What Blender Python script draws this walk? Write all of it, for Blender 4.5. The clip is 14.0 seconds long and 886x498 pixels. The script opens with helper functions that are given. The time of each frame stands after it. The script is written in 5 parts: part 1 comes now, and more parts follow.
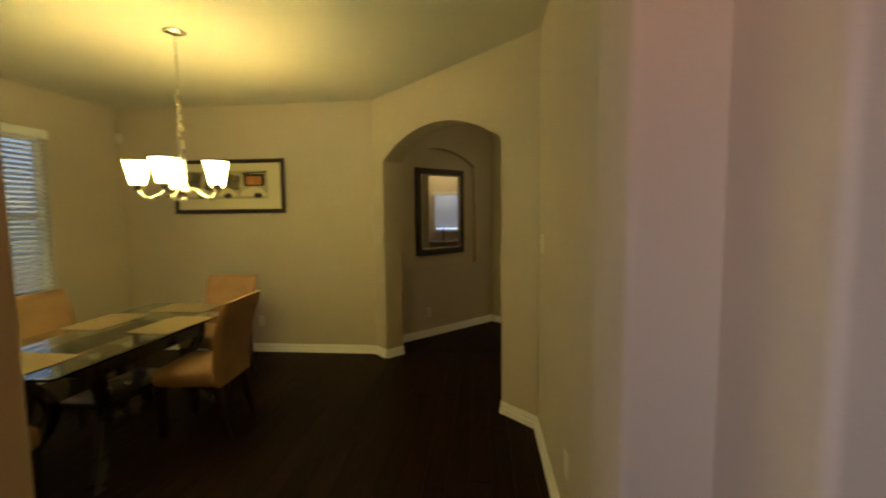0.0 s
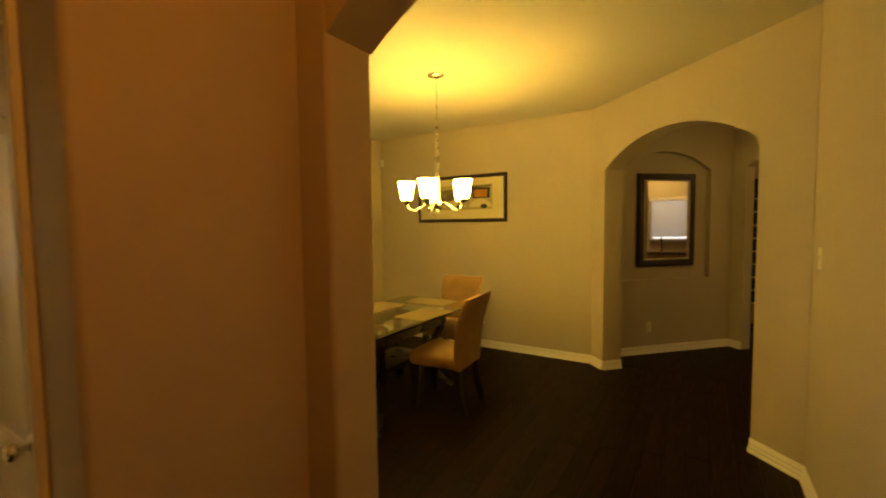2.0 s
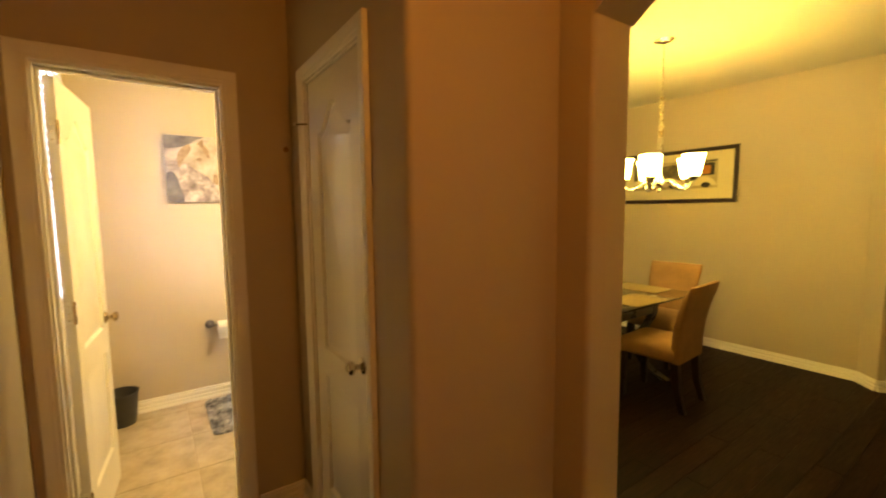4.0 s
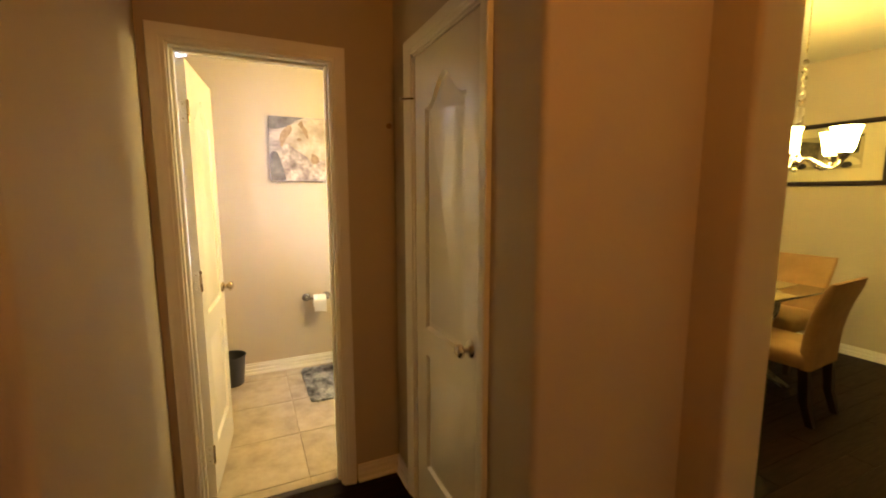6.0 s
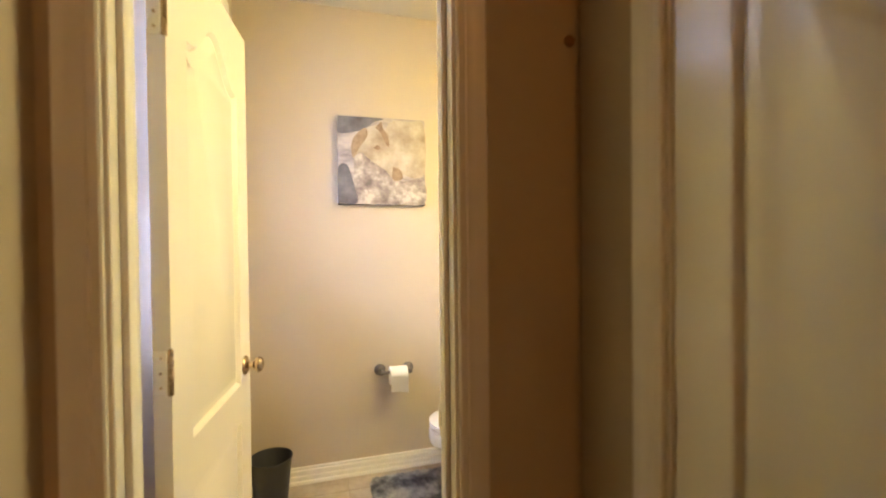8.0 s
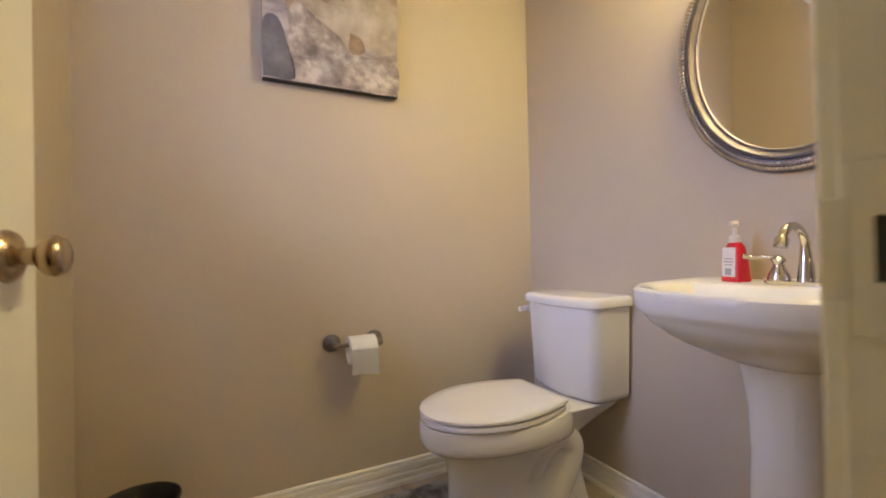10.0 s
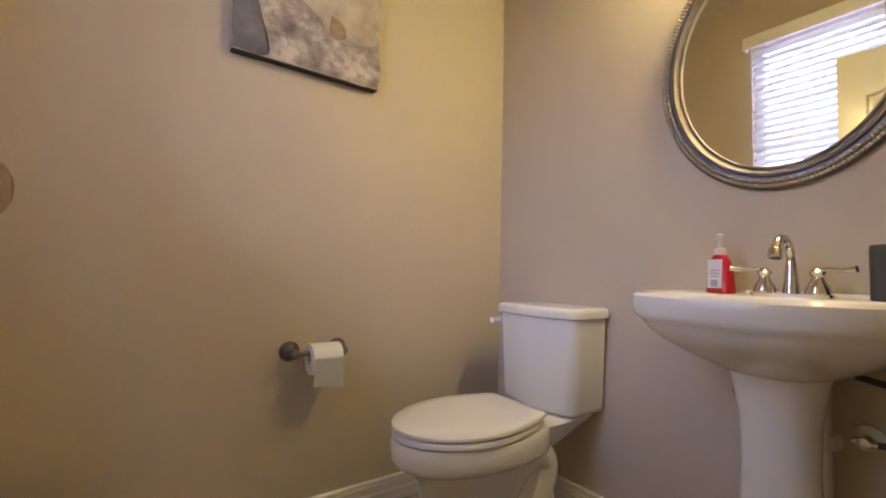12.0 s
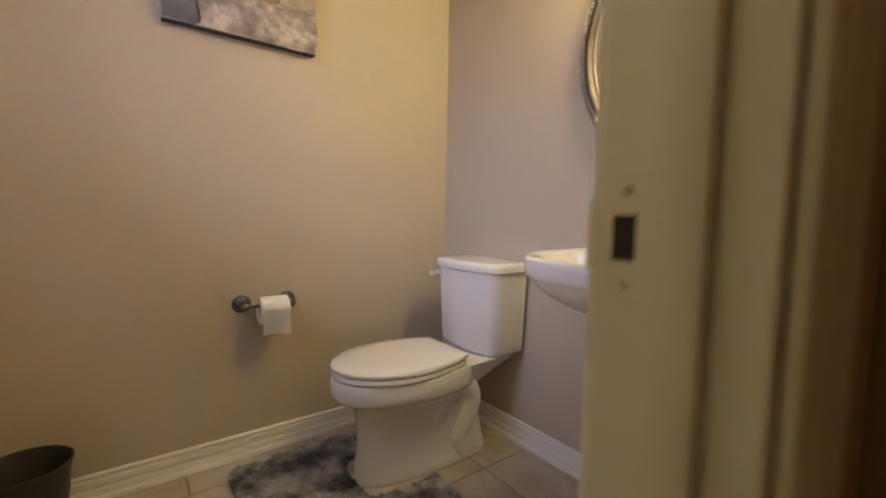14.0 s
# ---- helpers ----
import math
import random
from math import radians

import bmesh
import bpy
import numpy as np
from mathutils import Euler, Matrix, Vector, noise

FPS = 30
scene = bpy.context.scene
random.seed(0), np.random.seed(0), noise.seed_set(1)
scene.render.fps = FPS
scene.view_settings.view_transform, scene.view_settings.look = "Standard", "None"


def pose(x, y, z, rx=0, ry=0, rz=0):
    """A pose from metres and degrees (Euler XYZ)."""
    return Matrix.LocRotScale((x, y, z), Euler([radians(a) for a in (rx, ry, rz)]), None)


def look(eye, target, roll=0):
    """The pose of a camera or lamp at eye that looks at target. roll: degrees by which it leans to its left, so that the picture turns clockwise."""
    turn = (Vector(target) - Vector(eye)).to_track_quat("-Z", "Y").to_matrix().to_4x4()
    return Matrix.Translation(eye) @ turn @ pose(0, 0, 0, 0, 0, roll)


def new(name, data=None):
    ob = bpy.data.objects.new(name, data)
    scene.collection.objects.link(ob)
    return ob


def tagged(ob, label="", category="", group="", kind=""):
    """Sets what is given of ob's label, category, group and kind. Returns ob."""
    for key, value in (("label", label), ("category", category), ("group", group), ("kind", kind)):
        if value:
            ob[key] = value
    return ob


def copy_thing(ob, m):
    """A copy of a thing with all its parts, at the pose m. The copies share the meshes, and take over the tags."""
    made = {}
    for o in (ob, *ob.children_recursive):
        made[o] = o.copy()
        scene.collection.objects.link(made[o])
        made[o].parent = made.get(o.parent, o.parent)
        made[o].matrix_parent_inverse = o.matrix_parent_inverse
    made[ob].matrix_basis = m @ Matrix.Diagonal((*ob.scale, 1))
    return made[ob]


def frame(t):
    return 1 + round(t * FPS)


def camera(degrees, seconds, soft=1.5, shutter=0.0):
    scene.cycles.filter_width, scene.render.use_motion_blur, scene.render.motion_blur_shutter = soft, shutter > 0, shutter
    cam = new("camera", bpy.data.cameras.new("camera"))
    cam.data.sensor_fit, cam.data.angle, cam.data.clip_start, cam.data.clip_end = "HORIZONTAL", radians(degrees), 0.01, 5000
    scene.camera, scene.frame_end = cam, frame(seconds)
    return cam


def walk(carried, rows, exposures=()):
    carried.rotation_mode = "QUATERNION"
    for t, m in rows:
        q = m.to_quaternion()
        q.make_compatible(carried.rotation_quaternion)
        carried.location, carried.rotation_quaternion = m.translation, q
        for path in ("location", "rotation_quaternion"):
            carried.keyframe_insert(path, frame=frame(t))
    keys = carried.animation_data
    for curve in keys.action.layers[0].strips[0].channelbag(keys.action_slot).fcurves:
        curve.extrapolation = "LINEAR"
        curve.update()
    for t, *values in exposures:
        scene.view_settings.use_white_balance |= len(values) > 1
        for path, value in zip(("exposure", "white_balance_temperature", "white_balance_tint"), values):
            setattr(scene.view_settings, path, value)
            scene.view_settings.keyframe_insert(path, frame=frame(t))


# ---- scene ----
cam = camera(92.9, 14.0, soft=1.9, shutter=0.5)
PATH = [
    (0, (0.375, 0.114, 1.493), (0.194, 2.099, 1.33), -0.6),
    (0.5, (0.347, 0.107, 1.489), (-0.181, 2.029, 1.33), -0.5),
    (1, (0.31, 0.049, 1.502), (-0.451, 1.893, 1.355), -0.1),
    (1.5, (0.294, -0.018, 1.497), (-0.638, 1.747, 1.372), 0.7),
    (2, (0.228, -0.109, 1.508), (-0.819, 1.591, 1.391), -0.7),
    (2.5, (0.173, -0.196, 1.51), (-1.036, 1.394, 1.409), -2.1),
    (3, (0.139, -0.251, 1.514), (-1.241, 1.192, 1.403), -1.1),
    (3.5, (0.115, -0.302, 1.505), (-1.421, 0.971, 1.373), -1.1),
    (4, (0.091, -0.348, 1.487), (-1.547, 0.785, 1.301), -0.6),
    (4.2, (0.078, -0.364, 1.478), (-1.6, 0.704, 1.274), -0.4),
    (6.3, (-0.135, -0.435, 1.467), (-1.961, 0.347, 1.23), -0.7),
    (6.5, (-0.237, -0.412, 1.472), (-2.101, 0.29, 1.286), -1.3),
    (7, (-0.548, -0.393, 1.477), (-2.461, 0.175, 1.348), 1.6),
    (7.5, (-0.881, -0.379, 1.408), (-2.795, 0.195, 1.338), 1.1),
    (8, (-1.214, -0.329, 1.334), (-3.136, 0.225, 1.307), -0.6),
    (8.5, (-1.478, -0.353, 1.273), (-3.399, 0.202, 1.296), -2.2),
    (9, (-1.721, -0.333, 1.123), (-3.619, 0.299, 1.143), -2.8),
    (11.5, (-2.229, -0.401, 0.877), (-3.851, 0.766, 0.956), 1.8),
    (12, (-2.216, -0.421, 0.874), (-3.849, 0.729, 0.985), 1.4),
    (12.5, (-2.195, -0.42, 0.864), (-3.796, 0.776, 0.958), 1.8),
    (13, (-2.16, -0.417, 0.851), (-3.751, 0.794, 0.894), 1.7),
    (13.5, (-2.111, -0.399, 0.841), (-3.678, 0.843, 0.783), 0.8),
    (14, (-1.98, -0.349, 0.941), (-3.572, 0.851, 0.785), 1.1),
]
walk(cam, [(t, look(eye, target, roll)) for t, eye, target, roll in PATH], [(0, -0.4, 5400, 15), (0.5, -0.5, 5800, 21), (1.0, -0.65, 7800, 26), (1.5, -0.15, 9000, 22), (2.0, -0.05, 9200, 20), (3.0, 0.22, 8500, 20), (4.2, 0.48, 7600, 21), (6.3, 0.45, 6500, 20), (8.0, 0.25, 5750, 20), (9.2, -0.38, 5500, 24), (11.3, -1.05, 5750, 26), (14, -1.05, 5800, 26)])

# ---- light ----
H = 2.68          # ceiling height
world = bpy.data.worlds.new("world")
scene.world = world
world.use_nodes = True
wn = world.node_tree
sky = wn.nodes.new("ShaderNodeTexSky")
sky.sky_type, sky.sun_disc = "NISHITA", False
sky.sun_elevation, sky.sun_rotation = radians(50), radians(7)
wn.links.new(sky.outputs[0], wn.nodes["Background"].inputs[0])
wn.nodes["Background"].inputs[1].default_value = 0.05


def lamp(name, kind, place, watts, colour, size=0.05, target=None, size_y=None, spread=180):
    data = bpy.data.lights.new(name, kind)
    data.energy, data.color = watts, colour
    if kind == "AREA":
        data.shape, data.size, data.size_y, data.spread = "RECTANGLE", size, size_y or size, radians(spread)
    elif kind == "SUN":
        data.angle = size
    else:
        data.shadow_soft_size = size
    ob = new(name, data)
    ob.matrix_world = look(place, target) if target else Matrix.Translation(place)
    return ob


WARM, COOL = (1.0, 0.88, 0.60), (0.72, 0.84, 1.0)
AMBER, CREAM = (1.0, 0.37, 0.03), (1.0, 0.84, 0.29)
CHANDELIER, VANITY, HALL = 2.1, 20.5, 14.5      # watts a bulb
sun = lamp("sun", "SUN", (0, 0, 10), 2.5, (1, 0.95, 0.88), radians(0.5), (-0.5, -4, 5.2))
# daylight that comes in by the windows
lamp("daylight_bath", "AREA", (-2.91, -0.86, 1.70), 52, (0.68, 0.76, 1.0), 0.6, (-2.91, 1, 1.9), 1.2, 110)
lamp("daylight_dining", "AREA", (-3.72, 2.9, 1.5), 2, COOL, 1.5, (0, 2.9, 1.4), 1.4)
lamp("daylight_foyer", "AREA", (-0.99, -1.85, 1.3), 5.2, (0.92, 0.92, 0.92), 0.8, (1.0, 0.72, 1.4), 1.9, 48)
lamp("daylight_kitchen", "AREA", (4.38, 5.15, 1.55), 6, COOL, 0.7, (0, 5.15, 1.5), 0.85)

# ---- materials ----


def mat(name, colour, rough=0.6, metal=0.0, spec=0.5):
    m = bpy.data.materials.new(name)
    m.use_nodes = True
    b = m.node_tree.nodes["Principled BSDF"]
    b.inputs["Base Color"].default_value = (*colour, 1)
    b.inputs["Roughness"].default_value = rough
    b.inputs["Metallic"].default_value = metal
    b.inputs["Specular IOR Level"].default_value = spec
    return m


def nodes(m):
    return m.node_tree.nodes, m.node_tree.links, m.node_tree.nodes["Principled BSDF"]


def coords(m, scale=(1, 1, 1)):
    n, l, _ = nodes(m)
    tc, mp = n.new("ShaderNodeTexCoord"), n.new("ShaderNodeMapping")
    l.new(tc.outputs["Object"], mp.inputs[0])
    mp.inputs["Scale"].default_value = scale
    return mp.outputs[0]


def grain(m, vec, scale, detail=4, rough=0.55):
    n, l, _ = nodes(m)
    t = n.new("ShaderNodeTexNoise")
    t.inputs["Scale"].default_value, t.inputs["Detail"].default_value, t.inputs["Roughness"].default_value = scale, detail, rough
    l.new(vec, t.inputs["Vector"])
    return t.outputs["Fac"]


def ramp(m, fac, stops):
    n, l, _ = nodes(m)
    r = n.new("ShaderNodeValToRGB")
    e = r.color_ramp.elements
    while len(e) < len(stops):
        e.new(0.5)
    for k, (p, c) in enumerate(stops):
        e[k].position, e[k].color = p, (*c, 1) if len(c) == 3 else c
    l.new(fac, r.inputs[0])
    return r.outputs[0]


def bump(m, fac, strength=0.2, distance=0.002, under=None):
    n, l, b = nodes(m)
    u = n.new("ShaderNodeBump")
    u.inputs["Strength"].default_value, u.inputs["Distance"].default_value = strength, distance
    l.new(fac, u.inputs["Height"])
    if under:
        l.new(under, u.inputs["Normal"])
    l.new(u.outputs[0], b.inputs["Normal"])
    return u.outputs[0]


def spread(colour, amount):
    return tuple(min(1, c * (1 - amount)) for c in colour), tuple(min(1, c * (1 + amount)) for c in colour)


def varied(name, colour, rough=0.6, scale=3.0, amount=0.08, fine=120, relief=0.15, depth=0.001, metal=0.0, rough_vary=0.08, stretch=(1, 1, 1)):
    """A surface with slow colour drift, fine relief and uneven gloss."""
    m = mat(name, colour, rough, metal)
    n, l, b = nodes(m)
    v = coords(m, stretch)
    lo, hi = spread(colour, amount)
    l.new(ramp(m, grain(m, v, scale), [(0.25, lo), (0.75, hi)]), b.inputs["Base Color"])
    f = grain(m, v, fine, 3)
    bump(m, f, relief, depth)
    r = ramp(m, grain(m, v, scale * 2.3), [(0.2, (rough - rough_vary,) * 3), (0.8, (rough + rough_vary,) * 3)])
    l.new(r, b.inputs["Roughness"])
    return m


PAINT = varied("wall_paint", (0.52, 0.44, 0.338), 0.62, 1.3, 0.04, 70, 0.42, 0.002)
CEIL = varied("ceiling_paint", (0.57, 0.53, 0.45), 0.8, 1.0, 0.03, 70, 0.4, 0.002)
TRIM = varied("trim_paint", (0.86, 0.835, 0.79), 0.35, 2.0, 0.03, 60, 0.05, 0.0005)
DOOR = varied("door_paint", (0.85, 0.82, 0.76), 0.25, 1.5, 0.015, 160, 0.04, 0.0003, rough_vary=0.015)
nodes(DOOR)[2].inputs["Specular IOR Level"].default_value = 0.9      # semi-gloss enamel


def wood_floor():
    m = mat("dark_floor_wood", (0.03, 0.013, 0.008), 0.3, spec=0.09)
    n, l, b = nodes(m)
    v = coords(m, (14, 1.0, 14))
    oi = n.new("ShaderNodeObjectInfo")
    add = n.new("ShaderNodeVectorMath")
    sc = n.new("ShaderNodeVectorMath")
    sc.operation = "SCALE"
    sc.inputs[0].default_value = (7, 13, 5)
    l.new(oi.outputs["Random"], sc.inputs["Scale"])
    l.new(v, add.inputs[0]), l.new(sc.outputs[0], add.inputs[1])
    g = grain(m, add.outputs[0], 6, 6, 0.65)
    c1 = ramp(m, g, [(0.3, (0.0050, 0.0019, 0.0010)), (0.55, (0.0120, 0.0042, 0.0019)), (0.8, (0.0300, 0.0105, 0.0040))])
    mix = n.new("ShaderNodeMix")
    mix.data_type, mix.blend_type = "RGBA", "MULTIPLY"
    mix.inputs[0].default_value = 1.0
    tone = ramp(m, oi.outputs["Random"], [(0.0, (0.72, 0.72, 0.72)), (1.0, (1.25, 1.15, 1.05))])
    l.new(c1, mix.inputs[6]), l.new(tone, mix.inputs[7])
    l.new(mix.outputs[2], b.inputs["Base Color"])
    l.new(ramp(m, g, [(0.3, (0.50,) * 3), (0.8, (0.34,) * 3)]), b.inputs["Roughness"])
    bump(m, g, 0.15, 0.001)
    return m


def tile_mat():
    m = mat("travertine_tile", (0.5, 0.42, 0.32), 0.4)
    n, l, b = nodes(m)
    v = coords(m)
    oi = n.new("ShaderNodeObjectInfo")
    add = n.new("ShaderNodeVectorMath")
    sc = n.new("ShaderNodeVectorMath")
    sc.operation = "SCALE"
    sc.inputs[0].default_value = (9, 4, 7)
    l.new(oi.outputs["Random"], sc.inputs["Scale"])
    l.new(v, add.inputs[0]), l.new(sc.outputs[0], add.inputs[1])
    g = grain(m, add.outputs[0], 7, 8, 0.62)
    l.new(ramp(m, g, [(0.25, (0.32, 0.25, 0.18)), (0.5, (0.47, 0.39, 0.29)), (0.78, (0.60, 0.53, 0.43))]), b.inputs["Base Color"])
    bump(m, g, 0.12, 0.0015)
    l.new(ramp(m, g, [(0.3, (0.5,) * 3), (0.7, (0.33,) * 3)]), b.inputs["Roughness"])
    return m


FLOORWOOD, TILE = wood_floor(), tile_mat()
GROUT = varied("grout", (0.50, 0.42, 0.32), 0.9, 6, 0.15, 200, 0.4, 0.001)
SUBFLOOR = varied("dark_joint", (0.012, 0.007, 0.005), 0.8, 4, 0.1)
GLASS = mat("window_glass", (1, 1, 1), 0.02)
nodes(GLASS)[2].inputs["Transmission Weight"].default_value = 1.0
nodes(GLASS)[2].inputs["IOR"].default_value = 1.45


def glow(name, colour, strength):
    m = mat(name, colour, 0.5)
    b = nodes(m)[2]
    b.inputs["Emission Color"].default_value = (*colour, 1)
    b.inputs["Emission Strength"].default_value = strength
    return m



# ---- mesh helpers ----


def mesh_of(name, bm, material, smooth=None):
    bmesh.ops.recalc_face_normals(bm, faces=bm.faces)
    me = bpy.data.meshes.new(name)
    bm.to_mesh(me)
    bm.free()
    for m in material if isinstance(material, (list, tuple)) else [material]:
        me.materials.append(m)
    if smooth:
        me.polygons.foreach_set("use_smooth", [True] * len(me.polygons))
        me.set_sharp_from_angle(angle=radians(smooth))
    return me


def thing(name, bm, material, label="", category="", group="", kind="", smooth=None):
    ob = new(name, mesh_of(name, bm, material, smooth))
    return tagged(ob, label, category, group, kind)


def holder(name, m, label="", category="", group="", kind=""):
    ob = new(name)
    ob.empty_display_size = 0.1
    ob.matrix_world = m
    return tagged(ob, label, category, group, kind)


def part(name, bm, material, parent, label="", smooth=40):
    ob = new(name, mesh_of(name, bm, material, smooth))
    ob.parent = parent
    return tagged(ob, label)


def box(bm, x0, x1, y0, y1, z0, z1, bevel=0.0, seg=2, m=None):
    r = bmesh.ops.create_cube(bm, size=1, matrix=Matrix.LocRotScale(((x0 + x1) / 2, (y0 + y1) / 2, (z0 + z1) / 2), None, (abs(x1 - x0), abs(y1 - y0), abs(z1 - z0))))
    vs = r["verts"]
    if bevel:
        es = list({e for v in vs for e in v.link_edges})
        out = bmesh.ops.bevel(bm, geom=es, offset=bevel, segments=seg, profile=0.5, affect="EDGES")
        vs = list({v for f in out["faces"] for v in f.verts} | {v for v in vs if v.is_valid})
    if m:
        bmesh.ops.transform(bm, matrix=m, verts=vs)
    return vs


def boxed(*args, **kw):
    bm = bmesh.new()
    box(bm, *args, **kw)
    return bm


def rounded(points, rounds, radius, seg=6):
    """Plan outline with the named corners turned into arcs."""
    out = []
    for k, p in enumerate(points):
        if k not in rounds:
            out.append(p)
            continue
        a, b, c = Vector(points[k - 1]), Vector(p), Vector(points[(k + 1) % len(points)])
        u, v = (a - b).normalized(), (c - b).normalized()
        half = math.acos(max(-1, min(1, u.dot(v)))) / 2
        t = radius / math.tan(half)
        mid = b + (u + v).normalized() * (radius / math.sin(half))
        p0, p1 = b + u * t - mid, b + v * t - mid
        a0 = math.atan2(p0.y, p0.x)
        d = (math.atan2(p1.y, p1.x) - a0 + math.pi) % (2 * math.pi) - math.pi
        out += [(mid.x + radius * math.cos(a0 + d * s / seg), mid.y + radius * math.sin(a0 + d * s / seg)) for s in range(seg + 1)]
    return out


def prism(points, lo, hi, m=None):
    """A flat outline drawn out from lo to hi along the third axis, then moved by m."""
    bm = bmesh.new()
    a = [bm.verts.new((x, y, lo)) for x, y in points]
    b = [bm.verts.new((x, y, hi)) for x, y in points]
    bm.faces.new(a[::-1]), bm.faces.new(b)
    for k in range(len(points)):
        n = (k + 1) % len(points)
        bm.faces.new((a[k], a[n], b[n], b[k]))
    if m:
        bmesh.ops.transform(bm, matrix=m, verts=bm.verts)
    return bm


def upright(ox, oy, ux, uy):
    """Maps (u, z, depth) to the world: u runs along (ux, uy) from (ox, oy), depth to its left."""
    d = Vector((ux, uy)).normalized()
    return Matrix(((d.x, 0, -d.y, ox), (d.y, 0, d.x, oy), (0, 1, 0, 0), (0, 0, 0, 1)))


def sweep(profile, path, m=None, closed=False):
    """A profile (side, out) drawn along a flat path with mitred corners; side lies to the left of the path."""
    bm, rings, n = bmesh.new(), [], len(path)
    for k, p in enumerate(path):
        p = Vector(p)
        back = (p - Vector(path[k - 1])).normalized() if k or closed else None
        ahead = (Vector(path[(k + 1) % n]) - p).normalized() if k < n - 1 or closed else None
        back, ahead = back or ahead, ahead or back
        n0, n1 = Vector((-back.y, back.x)), Vector((-ahead.y, ahead.x))
        mid = (n0 + n1).normalized()
        mid /= max(0.3, mid.dot(n0))
        rings.append([bm.verts.new((p.x + mid.x * s, p.y + mid.y * s, o)) for s, o in profile])
    q = len(profile)
    for k in range(n if closed else n - 1):
        a, b = rings[k], rings[(k + 1) % n]
        for j in range(q):
            i = (j + 1) % q
            bm.faces.new((a[j], a[i], b[i], b[j]))
    if not closed:
        bm.faces.new(rings[0]), bm.faces.new(rings[-1][::-1])
    if m:
        bmesh.ops.transform(bm, matrix=m, verts=bm.verts)
    return bm


def lathe(profile, seg=24, m=None, sx=1.0, sy=1.0):
    """A profile (radius, height) turned about the upright axis."""
    bm, rings = bmesh.new(), []
    for r, z in profile:
        if r < 1e-5:
            rings.append([bm.verts.new((0, 0, z))])
        else:
            rings.append([bm.verts.new((r * sx * math.cos(2 * math.pi * k / seg), r * sy * math.sin(2 * math.pi * k / seg), z)) for k in range(seg)])
    for a, b in zip(rings, rings[1:]):
        for k in range(seg):
            n = (k + 1) % seg
            if len(a) == 1 and len(b) > 1:
                bm.faces.new((a[0], b[n], b[k]))
            elif len(b) == 1 and len(a) > 1:
                bm.faces.new((a[k], a[n], b[0]))
            elif len(a) > 1:
                bm.faces.new((a[k], a[n], b[n], b[k]))
    if m:
        bmesh.ops.transform(bm, matrix=m, verts=bm.verts)
    return bm


def tube(points, radius, seg=10, radii=None):
    """A round bar along a bent line."""
    bm, rings, pts = bmesh.new(), [], [Vector(p) for p in points]
    side = None
    for k, p in enumerate(pts):
        d = (pts[min(k + 1, len(pts) - 1)] - pts[max(k - 1, 0)]).normalized()
        if side is None:
            side = d.orthogonal().normalized()
        side = (side - d * side.dot(d)).normalized()
        up, r = d.cross(side), radii[k] if radii else radius
        rings.append([bm.verts.new(p + (side * math.cos(2 * math.pi * j / seg) + up * math.sin(2 * math.pi * j / seg)) * r) for j in range(seg)])
    for a, b in zip(rings, rings[1:]):
        for j in range(seg):
            i = (j + 1) % seg
            bm.faces.new((a[j], a[i], b[i], b[j]))
    bm.faces.new(rings[0][::-1]), bm.faces.new(rings[-1])
    return bm


def bend(points, steps=8):
    """A smooth curve through the points."""
    p = [Vector(q) for q in points]
    p = [2 * p[0] - p[1]] + p + [2 * p[-1] - p[-2]]
    out = []
    for k in range(1, len(p) - 2):
        for s in range(steps):
            t = s / steps
            a, b, c, d = p[k - 1], p[k], p[k + 1], p[k + 2]
            out.append(0.5 * (2 * b + (c - a) * t + (2 * a - 5 * b + 4 * c - d) * t * t + (3 * b - a - 3 * c + d) * t**3))
    return out + [p[-2]]


def merge(*bms):
    out = bmesh.new()
    for b in bms:
        me = bpy.data.meshes.new("tmp")
        b.to_mesh(me)
        b.free()
        out.from_mesh(me)
        bpy.data.meshes.remove(me)
    return out


def loft(rings, close=True):
    """Skin over rings of equal length, capped at both ends."""
    bm = bmesh.new()
    vs = [[bm.verts.new(p) for p in r] for r in rings]
    q = len(vs[0])
    for a, b in zip(vs, vs[1:]):
        for j in range(q):
            i = (j + 1) % q
            bm.faces.new((a[j], a[i], b[i], b[j]))
    if close:
        bm.faces.new(vs[0][::-1]), bm.faces.new(vs[-1])
    return bm


def moved(bm, m):
    bmesh.ops.transform(bm, matrix=m, verts=bm.verts)
    return bm


# ---- structure: walls ----


def wall(name, points, rounds=(), lo=0.0, hi=H, label="", radius=0.02, material=None):
    return thing(name, prism(rounded(points, rounds, radius), lo, hi), material or PAINT, label or "beige painted drywall wall", "wall", kind="structure", smooth=40)


def rect(x0, x1, y0, y1):
    return [(x0, y0), (x1, y0), (x1, y1), (x0, y1)]


def pierced(name, m, length, thick, holes, label, hi=H):
    """A wall with oblong holes (u0, u1, z0, z1), along u, drawn out to its thickness."""
    bms, u = [], 0.0
    for u0, u1, z0, z1 in holes:
        bms.append(prism(rect(u, u0, 0, hi), 0, thick, m))
        if z0 > 0:
            bms.append(prism(rect(u0, u1, 0, z0), 0, thick, m))
        bms.append(prism(rect(u0, u1, z1, hi), 0, thick, m))
        u = u1
    bms.append(prism(rect(u, length, 0, hi), 0, thick, m))
    return thing(name, merge(*bms), PAINT, label, "wall", kind="structure", smooth=40)


